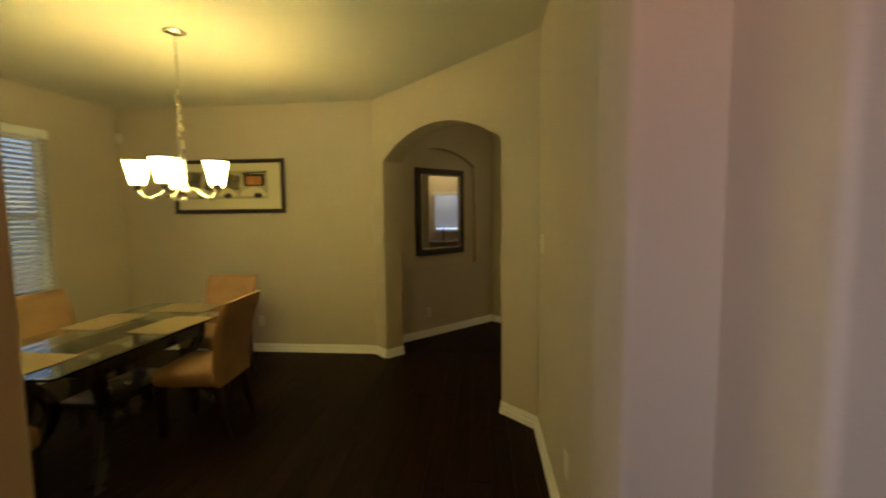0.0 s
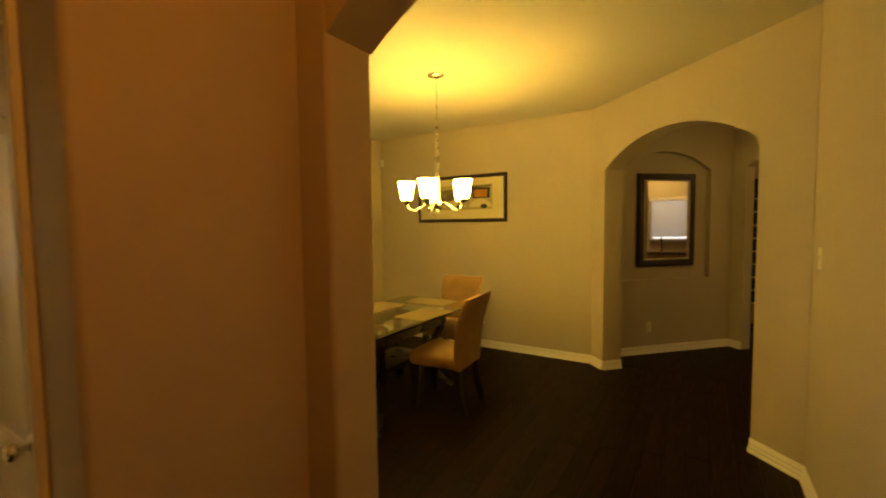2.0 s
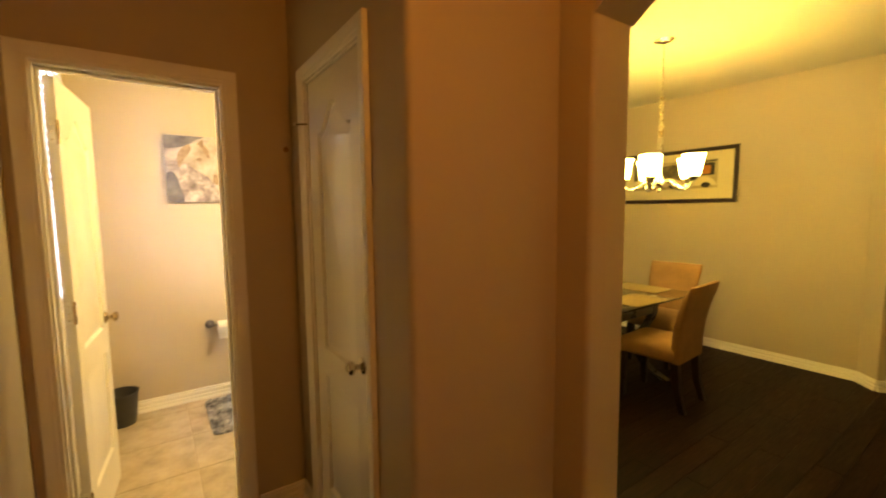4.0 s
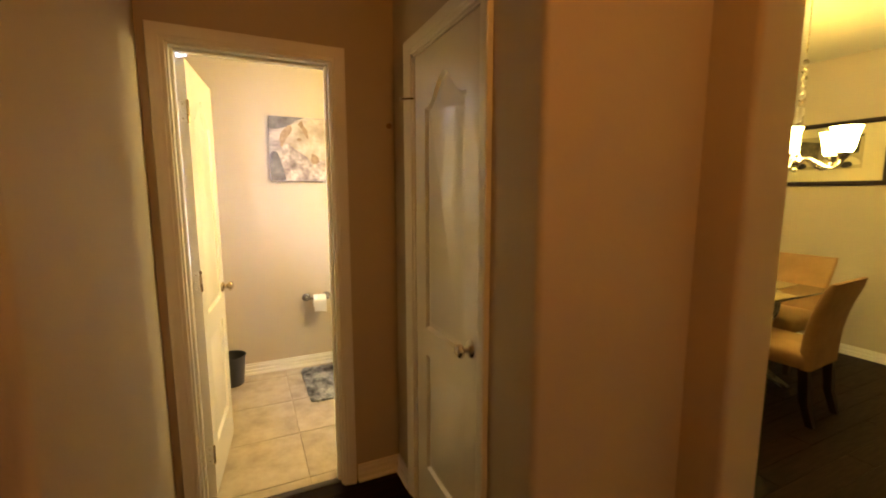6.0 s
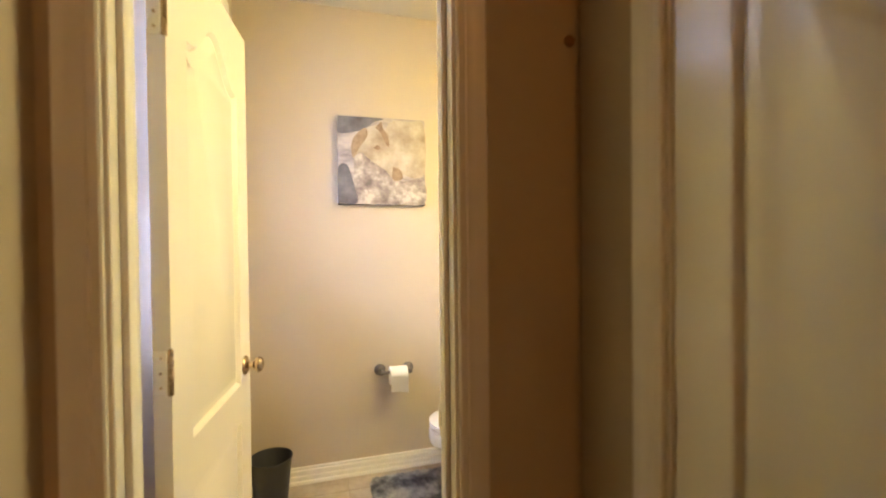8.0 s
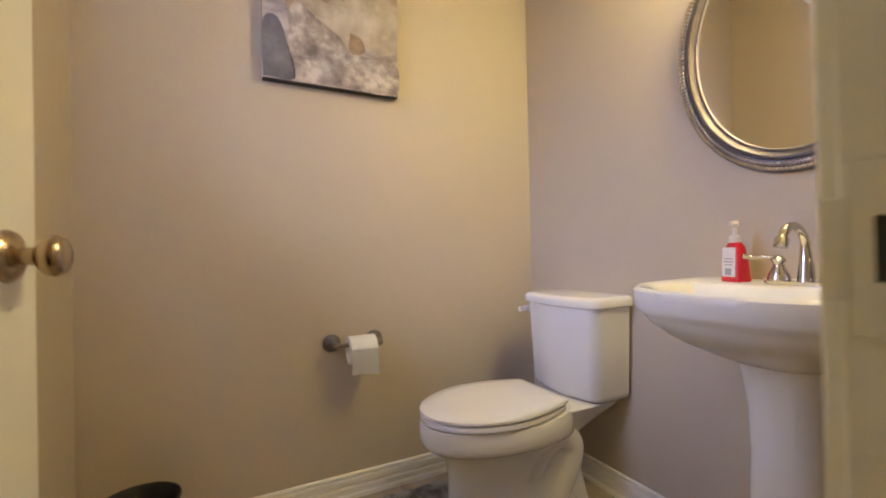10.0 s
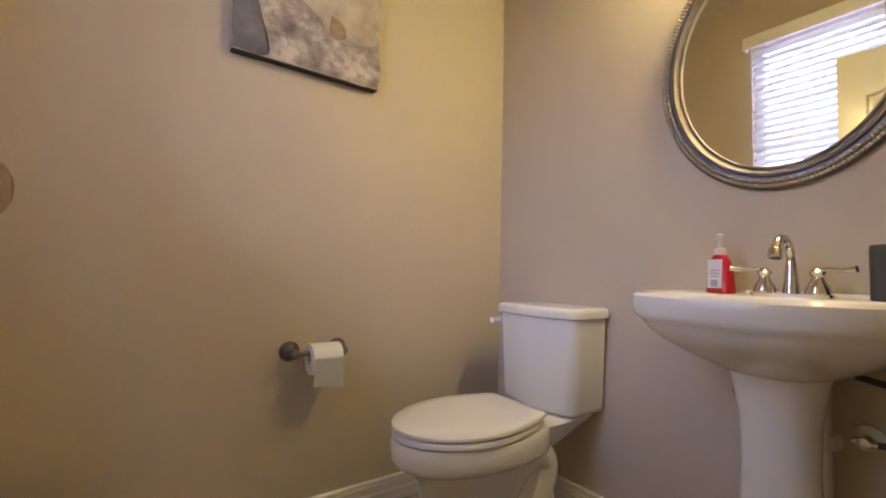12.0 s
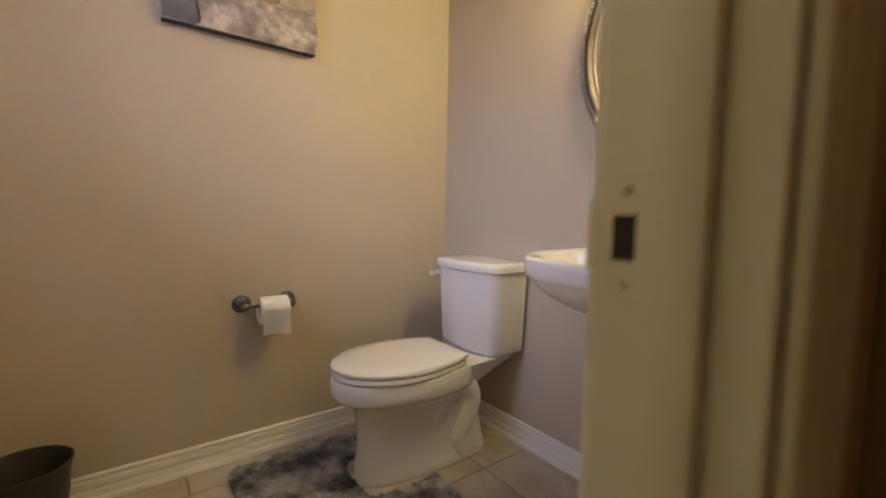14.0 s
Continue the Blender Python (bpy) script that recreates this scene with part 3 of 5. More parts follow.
ang = math.atan2(0.060, -0.595)
bath_door = door_leaf("door_1", Matrix.Translation((-2.207, -0.632, 0.012)) @ Matrix.Rotation(ang, 4, "Z"), 0.59, 2.02, 0.035, "white two-panel moulded bathroom door standing open", 1)
knob(bath_door, 0.53, 0, 0.925, -1, BRASS, "satin brass round knob")
knob(bath_door, 0.53, 0.035, 0.925, 1, BRASS, "satin brass round knob")
for z in (0.22, 1.06, 1.80):
    hinge(bath_door, -0.002, 0.002, z)
part("latch_bolt", boxed(0.588, 0.592, 0.006, 0.029, 0.888, 0.942, bevel=0.0008, seg=1), BRASS, bath_door)
closet_door = door_leaf("door_2", pose(CX0 + 0.023, 0.247, 0.012), CW - 0.046, 2.02, 0.030, "white two-panel moulded closet door, closed", 2)
knob(closet_door, CW - 0.046 - 0.06, 0, 0.918, -1, NICKEL, "satin nickel round knob")
for z in (0.22, 1.02, 1.80):
    g = part("hinge", lathe([(0, -0.045), (0.004, -0.045), (0.0055, -0.043), (0.0055, 0.043), (0.004, 0.047), (0, 0.048)], 12, Matrix.Translation((-0.004, -0.006, z))), TRIM, closet_door, "painted hinge knuckle")
pin = part("hinge_pin_stop", tube([(-0.004, -0.006, 1.853), (-0.004, -0.012, 1.853), (-0.03, -0.05, 1.853)], 0.004, 8), BRASS, closet_door, "brass hinge-pin door stop")
part("bumper", lathe([(0, 0), (0.008, 0), (0.008, 0.008), (0, 0.010)], 12, Matrix.Translation((-0.03, -0.05, 1.853)) @ Matrix.Rotation(radians(90), 4, "X")), PLASTICW, pin)

# ---- windows and blinds ----


def window(name, m, w, h, deep, label, bars=1):
    """Glazed window: u across, v into the room from the glass, z up, origin low corner."""
    ob = holder(name, m, label, "window", kind="structure")
    f = 0.045
    for u0, u1, z0, z1 in ((0, f, 0, h), (w - f, w, 0, h), (f, w - f, 0, f), (f, w - f, h - f, h)):
        part("window_frame", boxed(u0, u1, -0.02, 0.02, z0, z1, bevel=0.004), TRIM, ob)
    for k in range(bars):
        z = h * (k + 1) / (bars + 1)
        part("meeting_rail", boxed(f, w - f, -0.018, 0.018, z - 0.018, z + 0.018, bevel=0.003), TRIM, ob)
    zs = [f] + [h * (k + 1) / (bars + 1) for k in range(bars)] + [h - f]
    for z0, z1 in zip(zs, zs[1:]):
        p = part("pane", boxed(f, w - f, -0.003, 0.003, z0, z1), GLASS, ob, smooth=None)
        p.visible_shadow = False
    part("window_sill", boxed(-0.012, w + 0.012, 0.02, deep + 0.022, -0.022, 0.004, bevel=0.005), TRIM, ob)
    return ob


def blind(m, w, h, label, pitch=0.043, tilt=66, group=""):
    """Slatted blind with a valance; hangs down from z = h."""
    ob = holder("window_blind", m, label, "window blind")
    part("valance", merge(boxed(-0.015, w + 0.015, 0.028, 0.040, h - 0.065, h + 0.012, bevel=0.004), boxed(-0.015, 0.0, -0.02, 0.030, h - 0.065, h + 0.010, bevel=0.003), boxed(w, w + 0.015, -0.02, 0.030, h - 0.065, h + 0.010, bevel=0.003)), TRIM, ob)
    part("headrail", boxed(0.004, w - 0.004, -0.022, 0.022, h - 0.045, h - 0.002, bevel=0.003), TRIM, ob)
    one = bmesh.new()
    rows = [(-0.027 + 0.054 * k / 4, 0.0035 * (1 - (k / 2 - 1) ** 2)) for k in range(5)]
    top = [[one.verts.new((x, y, z)) for y, z in rows] for x in (0.030, w - 0.030)]
    bot = [[one.verts.new((x, y, z - 0.0025)) for y, z in rows] for x in (0.030, w - 0.030)]
    for k in range(4):
        one.faces.new((top[0][k], top[0][k + 1], top[1][k + 1], top[1][k]))
        one.faces.new((bot[0][k], bot[1][k], bot[1][k + 1], bot[0][k + 1]))
    for e in (0, 1):
        one.faces.new([*top[e], *bot[e][::-1]])
    for k in (0, 4):
        one.faces.new((top[0][k], top[1][k], bot[1][k], bot[0][k]))
    me = mesh_of("slat", one, SLAT, 40)
    n = int((h - 0.12) / pitch)
    for k in range(n):
        s = new("slat", me)
        s.parent = ob
        s.matrix_local = Matrix.Translation((0, 0, h - 0.098 - k * pitch)) @ Matrix.Rotation(radians(-tilt + random.uniform(-0.5, 0.5)), 4, "X")
    part("bottom_rail", boxed(0.004, w - 0.004, -0.025, 0.025, 0.004, 0.020, bevel=0.004), TRIM, ob)
    for u in (0.12, w / 2, w - 0.12) if w > 0.9 else (0.1, w - 0.1):
        part("ladder_cord", tube([(u, 0.026, 0.02), (u, 0.026, h - 0.05)], 0.0012, 5), SLAT, ob)
    part("tilt_wand", tube([(0.06, 0.034, h - 0.07), (0.062, 0.036, h * 0.45)], 0.004, 6), CLEARW, ob, "clear tilt wand")
    return ob


# m maps u, v (into the room), z
def facing(x, y, z, ux, uy, vx, vy):
    return Matrix(((ux, vx, 0, x), (uy, vy, 0, y), (0, 0, 1, z), (0, 0, 0, 1)))


window("window_1", facing(WX1, BY0 - 0.075, WZ0, -1, 0, 0, 1), WX1 - WX0, WZ1 - WZ0, 0.075, "white-framed bathroom window, bright with daylight")
blind(facing(WX1 + 0.012, BY0 + 0.026, WZ0 + 0.008, -1, 0, 0, 1), WX1 - WX0 + 0.024, WZ1 - WZ0 + 0.03, "white slatted blind, partly open, on the bathroom window", 0.043, 48)
window("window_2", facing(-3.685, DW0, DZ0, 0, 1, 1, 0), DW1 - DW0, DZ1 - DZ0, 0.075, "white-framed dining room window")
blind(facing(-3.584, DW0 - 0.02, DZ0 + 0.008, 0, 1, 1, 0), DW1 - DW0 - 0.02, DZ1 - DZ0 + 0.03, "white slatted blind, half closed, on the dining room window", 0.043, 32)
window("window_3", facing(4.375, 4.80, 1.12, 0, 1, -1, 0), 0.70, 0.85, 0.075, "white-framed kitchen window")
blind(facing(4.27, 4.79, 1.125, 0, 1, -1, 0), 0.72, 0.87, "white slatted blind, closed, on the kitchen window", 0.043, 60)
window("window_4", facing(-0.995, -2.25, 0.25, 0, 1, 1, 0), 0.84, 2.0, 0.075, "tall white-framed foyer window", 2)

# ---- small wall fittings ----


def outlet(m, label="ivory duplex socket plate on the wall"):
    ob = holder("wall_socket", m, label, "socket", "wall sockets")
    part("cover_plate", boxed(-0.035, 0.035, 0, 0.006, -0.057, 0.057, bevel=0.003), PLASTICW, ob)
    for z in (-0.022, 0.022):
        f = part("socket_face", boxed(-0.017, 0.017, 0.005, 0.008, z - 0.014, z + 0.014, bevel=0.002), PLASTICW, ob)
        # the slots' inner shade is put in as black bars
        part("slot", merge(boxed(-0.008, -0.006, 0.0078, 0.0085, z - 0.004, z + 0.006), boxed(0.006, 0.008, 0.0078, 0.0085, z - 0.004, z + 0.006)), HOLE_SHADE, f, smooth=None)
    return ob


outlet(facing(-2.045, 4.5, 0.345, 1, 0, 0, -1))
outlet(facing(0.76, 1.99, 0.35, 0, -1, -1, 0))
outlet(Matrix.Translation((-0.70 + 0.60 * R2, 4.75 + 0.60 * R2, 0.30)) @ Matrix(((R2, R2, 0, 0), (R2, -R2, 0, 0), (0, 0, 1, 0), (0, 0, 0, 1))))
sw = holder("light_switch", facing(0.76, 2.795, 1.305, 0, -1, -1, 0), "ivory toggle light switch plate on the wall", "light switch")
part("cover_plate", boxed(-0.035, 0.035, 0, 0.006, -0.057, 0.057, bevel=0.003), PLASTICW, sw)
part("toggle", boxed(-0.005, 0.005, 0.004, 0.018, -0.004, 0.012, bevel=0.002), PLASTICW, sw)
# brown disc stands in for a small dark mark on the wall
wbp = holder("wall_bumper", pose(-2.05, 0.212, 1.785), "small brown disc standing in for a dark mark on the wall beside the closet door", "bumper")
part("pad", lathe([(0.013, 0.0), (0.013, 0.004), (0.010, 0.008), (0, 0.009)], 16, Matrix.Rotation(radians(90), 4, "Y")), SUEDE, wbp)
ms = holder("wall_sensor", pose(-3.565, 4.455, 2.355, 0, 0, 45), "small white alarm sensor in the wall corner", "sensor")
part("housing", boxed(-0.03, 0.03, -0.045, 0.045, -0.05, 0.05, bevel=0.014, seg=3), PLASTICW, ms)
part("lens", boxed(0.026, 0.033, -0.03, 0.03, -0.035, 0.015, bevel=0.003), CLEARW, ms)

# ---- dining room: chandelier ----
CX, CY = -1.58, 2.75
ch = holder("chandelier", pose(CX, CY, 0), "five-light brushed nickel chandelier with lit frosted bell shades", "chandelier")
part("canopy", lathe([(0, H - 0.001), (0.066, H - 0.001), (0.066, H - 0.006), (0.058, H - 0.014), (0.03, H - 0.022), (0.008, H - 0.030), (0, H - 0.032)], 28), NICKEL, ch, "round ceiling canopy")
part("cord", tube([(0, 0, H - 0.03), (0.003, 0, 2.45), (0, 0, 2.26)], 0.004, 6), NICKEL, ch)
for k in range(9):
    z, t = 2.262 - k * 0.0235, (k % 2) * 90
    pts = [(0.013 * math.cos(a), 0, 0.0195 * math.sin(a)) for a in [2 * math.pi * j / 12 for j in range(13)]]
    part("chain_link", moved(tube(pts, 0.0048, 6), Matrix.Translation((0, 0, z)) @ Matrix.Rotation(radians(t + 20), 4, "Z")), NICKEL, ch)
part("stem", lathe([(0, 2.065), (0.012, 2.062), (0.020, 2.048), (0.020, 2.035), (0.015, 2.022), (0.019, 2.01), (0.019, 1.90), (0.024, 1.86), (0.018, 1.83), (0.018, 1.72), (0.026, 1.695), (0.040, 1.675), (0.040, 1.655), (0.026, 1.640), (0.012, 1.625), (0.016, 1.612), (0.008, 1.598), (0, 1.594)], 20), NICKEL, ch, "turned stem with a hub")
ARM = [(0.03, 0, 1.668), (0.075, 0, 1.678), (0.125, 0, 1.645), (0.18, 0, 1.617), (0.228, 0, 1.632), (0.245, 0, 1.672)]
SHADE = [(0.030, 1.700), (0.040, 1.702), (0.047, 1.725), (0.054, 1.765), (0.060, 1.805), (0.069, 1.838), (0.074, 1.846), (0.0715, 1.847), (0.066, 1.838), (0.057, 1.805), (0.051, 1.765), (0.044, 1.725), (0.038, 1.706), (0.030, 1.704)]
for k in range(5):
    rot = Matrix.Rotation(radians(68.3 + 72 * k), 4, "Z")
    arm = part("arm", moved(tube(bend(ARM, 6), 0.0105, 10), rot), NICKEL, ch)
    part("socket_cup", moved(lathe([(0, 1.660), (0.014, 1.662), (0.026, 1.676), (0.032, 1.692), (0.036, 1.701), (0.030, 1.704), (0, 1.704)], 18), rot @ Matrix.Translation((0.245, 0, 0))), NICKEL, arm)
    part("shade", moved(lathe(SHADE, 28), rot @ Matrix.Translation((0.245, 0, 0))), BULB, ch, "lit frosted glass bell shade")
    px, py = CX + 0.245 * math.cos(radians(68.3 + 72 * k)), CY + 0.245 * math.sin(radians(68.3 + 72 * k))
    lamp("chandelier_bulb", "POINT", (px, py, 1.835), CHANDELIER, WARM, 0.03)

# ---- dining room: table, chairs, mats ----
TX, TY = -2.03, 2.67
tab = holder("dining_table", pose(TX, TY, 0), "glass-topped dining table on a black wooden base", "dining table")
part("glass_top", prism(rounded(rect(-0.43, 0.43, -0.84, 0.84), range(4), 0.03, 5), 0.738, 0.750), TABLEGLASS, tab, "clear green-edged glass top", smooth=40)
for sx in (-1, 1):
    for sy in (-1, 1):
        leg = [(sx * 0.25, sy * 0.44, 0.70), (sx * 0.24, sy * 0.42, 0.56), (sx * 0.17, sy * 0.33, 0.36), (sx * 0.21, sy * 0.40, 0.16), (sx * 0.31, sy * 0.56, 0.0)]
        pts = bend(leg, 5)
        rings = [[(p.x + dx * 0.024, p.y + dy * 0.034, p.z) for dx, dy in ((-1, -1), (1, -1), (1, 1), (-1, 1))] for p in pts]
        part("leg", loft(rings), BLACKWOOD, tab, "curved black leg", smooth=50)
        part("peg", boxed(sx * 0.25 - 0.022, sx * 0.25 + 0.022, sy * 0.44 - 0.022, sy * 0.44 + 0.022, 0.70, 0.738, bevel=0.003), NICKEL, tab, "metal glass support")
for sy in (-1, 1):
    part("end_rail", boxed(-0.23, 0.23, sy * 0.44 - 0.02, sy * 0.44 + 0.02, 0.60, 0.69, bevel=0.004), BLACKWOOD, tab)
for sx in (-1, 1):
    part("side_rail", boxed(sx * 0.25 - 0.018, sx * 0.25 + 0.018, -0.42, 0.42, 0.60, 0.69, bevel=0.004), BLACKWOOD, tab)
part("shelf", boxed(-0.17, 0.17, -0.30, 0.30, 0.335, 0.375, bevel=0.006), BLACKWOOD, tab)


def cushion(w, d, h, z, crown):
    """Padded seat: rounded block with a domed top."""
    n, rings = 6, []
    for s, zz in ((0.94, 0), (1.0, 0.018), (1.0, h - 0.02), (0.965, h - 0.004), (0.90, h + 0.25 * crown), (0.70, h + 0.7 * crown), (0.35, h + crown)):
        pts = rounded(rect(-w / 2 * s, w / 2 * s, -d / 2 * s, d / 2 * s), range(4), 0.05 * s, n)
        rings.append([(x, y, z + zz) for x, y in pts])
    return loft(rings)


def chair_back(w0, w1, z0, z1, lean, thick):
    """Upholstered back: flares and bows outward towards the top."""
    rings, steps = [], 10
    for k in range(steps + 1):
        t = k / steps
        z, w = z0 + (z1 - z0) * t, w0 + (w1 - w0) * t ** 1.5
        off = lean * t ** 2.1
        th = thick * (1 - 0.35 * t) * (0.55 if k == steps else 1) * (0.8 if k == 0 else 1)
        if k == steps:
            w *= 0.97
        pts = rounded(rect(-w / 2, w / 2, -th / 2, th / 2), range(4), th * 0.42, 4)
        rings.append([(x, y + off - 0.035 * (2 * x / w) ** 2 * t, z + 0.012 * (2 * x / w) ** 2 * t * 1.6) for x, y in pts])
    return loft(rings)


def dining_chair(m):
    """Faces -y; the seat's middle stands over the origin."""
    ob = holder("dining_chair", m, "tan suede upholstered dining chair with dark wooden legs", "chair", "chairs round the table")
    part("seat", cushion(0.46, 0.45, 0.10, 0.365, 0.035), SUEDE, ob, "padded tan suede seat", smooth=60)
    part("backrest", moved(chair_back(0.43, 0.50, 0.36, 0.915, 0.135, 0.075), Matrix.Translation((0, 0.215, 0))), SUEDE, ob, "flared tan suede backrest", smooth=60)
    for x in (-0.18, 0.18):
        part("front_leg", loft([[(x + dx * r, -0.185 + dy * r, z) for dx, dy in ((-1, -1), (1, -1), (1, 1), (-1, 1))] for z, r in ((0, 0.019), (0.37, 0.027))]), DARKWOOD, ob, "dark tapered leg", smooth=None)
        part("rear_leg", loft([[(x + dx * r, y + dy * r, z) for dx, dy in ((-1, -1), (1, -1), (1, 1), (-1, 1))] for z, r, y in ((0, 0.019, 0.27), (0.15, 0.023, 0.225), (0.38, 0.027, 0.205))]), DARKWOOD, ob, "dark splayed leg", smooth=None)
    return ob


chair = dining_chair(pose(-1.61, 2.88, 0, 0, 0, -86))
copy_thing(chair, pose(-2.02, 3.66, 0, 0, 0, 2))
copy_thing(chair, pose(-2.66, 2.95, 0, 0, 0, 92))
copy_thing(chair, pose(-2.02, 1.72, 0, 0, 0, 181))


def placemat(x, y, rz):
    pts = rounded(rect(-0.225, 0.225, -0.155, 0.155), range(4), 0.03, 5)
    return tagged(thing_at("placemat", loft([[(a * s, b * s, z) for a, b in pts] for s, z in ((0.99, 0), (1, 0.002), (0.985, 0.005), (0.9, 0.0045))]), WOVEN, pose(x, y, 0.7505, 0, 0, rz)), "woven straw placemat on the glass table", "placemat", "placemats on the table")


def thing_at(name, bm, material, m, smooth=40):
    ob = new(name, mesh_of(name, bm, material, smooth))
    ob.matrix_world = m
    return ob


placemat(-1.76, 2.80, 88)
placemat(-2.03, 3.32, 1)
placemat(-2.31, 2.86, 91)
placemat(-2.02, 2.02, -2)

# ---- dining room: framed print ----
pic = holder("framed_print", pose(-2.345, 4.4985, 1.82), "wide framed print with a cream mat in a dark wood frame", "picture")
PFR = [(0, 0.002), (0, 0.018), (-0.006, 0.026), (-0.030, 0.022), (-0.042, 0.012), (-0.042, 0.002)]
flat = Matrix(((1, 0, 0, 0), (0, 0, -1, 0), (0, 1, 0, 0), (0, 0, 0, 1)))
part("frame", sweep([(-s, o) for s, o in PFR], rect(-0.625, 0.625, -0.288, 0.288), flat, True), FRAMEWOOD, pic, "dark mahogany frame", smooth=30)
part("mat_board", boxed(-0.59, 0.59, -0.010, -0.004, -0.255, 0.255), MATBOARD, pic, smooth=None)
part("print", boxed(-0.475, 0.44, -0.0125, -0.0105, -0.135, 0.165), TAN, pic, smooth=None)


def patch(name, pts, y, material, parent, label=""):
    return part(name, prism(pts, y, y + 0.0015, flat), material, parent, label, smooth=None)


patch("print_block", [(-0.475, -0.02), (-0.33, -0.02), (-0.30, 0.15), (-0.475, 0.165)], 0.0127, OLIVE, pic)
patch("print_block", [(-0.28, -0.04), (0.12, -0.04), (0.13, 0.11), (-0.02, 0.135), (-0.26, 0.11)], 0.0127, OLIVE, pic)
patch("print_block", [(0.17, 0.0), (0.41, 0.0), (0.41, 0.13), (0.17, 0.13)], 0.0127, INK, pic)
patch("print_block", [(0.20, 0.015), (0.37, 0.015), (0.375, 0.10), (0.20, 0.105)], 0.0144, ORANGE, pic)
patch("print_line", [(0.15, 0.130), (0.43, 0.142), (0.43, 0.156), (0.15, 0.144)], 0.0127, INK, pic)
for cx in (-0.36, -0.06, 0.28):
    patch("print_curve", [(cx + 0.15 * math.cos(a), -0.105 + 0.095 * math.sin(a)) for a in [math.pi * k / 14 for k in range(15)]], 0.0146, MATBOARD, pic)
    patch("print_oval", [(cx + 0.05 + 0.045 * math.cos(a), -0.10 + 0.028 * math.sin(a)) for a in [2 * math.pi * k / 18 for k in range(18)]], 0.0163, INK, pic)

# ---- niche mirror ----
nm = Matrix.Translation((-0.174 + 0.060 * R2, 5.451 - 0.100 * R2, 1.527)) @ Matrix(((R2, -R2, 0, 0), (R2, R2, 0, 0), (0, 0, 1, 0), (0, 0, 0, 1)))
wm = holder("wall_mirror", nm, "tall dark-framed wall mirror hung in the niche", "mirror")
MFR = [(0, -0.01), (0, 0.022), (0.012, 0.032), (0.05, 0.030), (0.072, 0.020), (0.072, -0.01)]
part("frame", sweep(MFR, rect(-0.38, 0.38, -0.527, 0.527), flat, True), FRAMEWOOD, wm, "wide espresso wood frame", smooth=30)
part("inner_trim", sweep([(0, 0), (0, 0.022), (0.008, 0.024), (0.014, 0.016), (0.014, 0)], rect(-0.308, 0.308, -0.455, 0.455), flat, True), CHAMPAGNE, wm, "thin champagne inner trim", smooth=30)
part("mirror_glass", boxed(-0.296, 0.296, -0.008, -0.002, -0.443, 0.443), MIRROR, wm, "clear mirror glass", smooth=None)

# ---- kitchen corner seen in the niche mirror ----
kc = holder("kitchen_cabinet", pose(4.0, 5.45, 0), "honey oak base cabinet under the window", "cabinet")
part("body", boxed(-0.28, 0.295, -1.05, 1.05, 0.10, 0.87, bevel=0.003), OAK, kc)
part("plinth", boxed(-0.22, 0.29, -1.04, 1.04, 0, 0.10), OAK, kc)
for k in range(4):
    y0 = -1.03 + k * 0.515
    d = part("cabinet_door", boxed(-0.30, -0.281, y0, y0 + 0.50, 0.13, 0.85, bevel=0.005), OAK, kc)
    part("pull", lathe([(0, 0.022), (0.012, 0.020), (0.014, 0.014), (0.006, 0.006), (0.006, 0)], 12, Matrix.Translation((-0.30, y0 + (0.46 if k % 2 == 0 else 0.04), 0.78)) @ Matrix.Rotation(radians(-90), 4, "Y")), NICKEL, d)
thing("worktop", boxed(3.68, 4.297, 4.36, 6.55, 0.872, 0.912, bevel=0.006), GRANITE, "brown granite kitchen worktop", "worktop")
gd = holder("door_3", pose(0.70, 6.885, 0), "tall dark glazed door with pale glazing bars, closed", "door", kind="structure")
for x0, x1, z0, z1 in ((0, 0.09, 0, 2.06), (0.81, 0.90, 0, 2.06), (0.09, 0.81, 0, 0.12), (0.09, 0.81, 1.97, 2.06)):
    part("frame", boxed(x0, x1, -0.045, 0, z0, z1, bevel=0.004), DARKWOOD, gd, "dark stained frame")
part("kick_panel", boxed(0.09, 0.81, -0.036, -0.008, 0.12, 0.40, bevel=0.004), OAK, gd, "pale lower panel")
for k in range(9):
    part("pane", boxed(0.09, 0.81, -0.026, -0.018, 0.40 + k * 0.1745, 0.40 + (k + 1) * 0.1745), BLACKWOOD, gd, "dark glass pane")
    part("glazing_bar", boxed(0.09, 0.81, -0.036, -0.027, 0.393 + k * 0.1745, 0.407 + k * 0.1745, bevel=0.002, seg=1), PLASTICW, gd)
kf = holder("kitchen_faucet", pose(4.18, 5.02, 0.912), "dark gooseneck kitchen faucet on the worktop", "faucet")
part("base", lathe([(0, 0), (0.028, 0), (0.028, 0.008), (0.016, 0.03), (0.014, 0.08), (0, 0.08)], 16), BLACKPL, kf)
part("spout", tube(bend([(0, 0, 0.07), (0, 0, 0.20), (-0.04, 0, 0.27), (-0.11, 0, 0.27), (-0.15, 0, 0.20)], 6), 0.011, 10), BLACKPL, kf)
part("lever", tube([(0, 0.012, 0.06), (0, 0.06, 0.10)], 0.006, 8), BLACKPL, kf)
cl = holder("ceiling_light", pose(3.85, 5.12, H), "small round recessed ceiling light, lit", "ceiling light")
part("trim_ring", lathe([(0.05, -0.001), (0.085, -0.001), (0.085, -0.008), (0.06, -0.012), (0.05, -0.004)], 24), TRIM, cl)
part("bulb", lathe([(0, -0.004), (0.05, -0.004), (0.05, -0.0015), (0, -0.0015)], 20), BULB, cl)
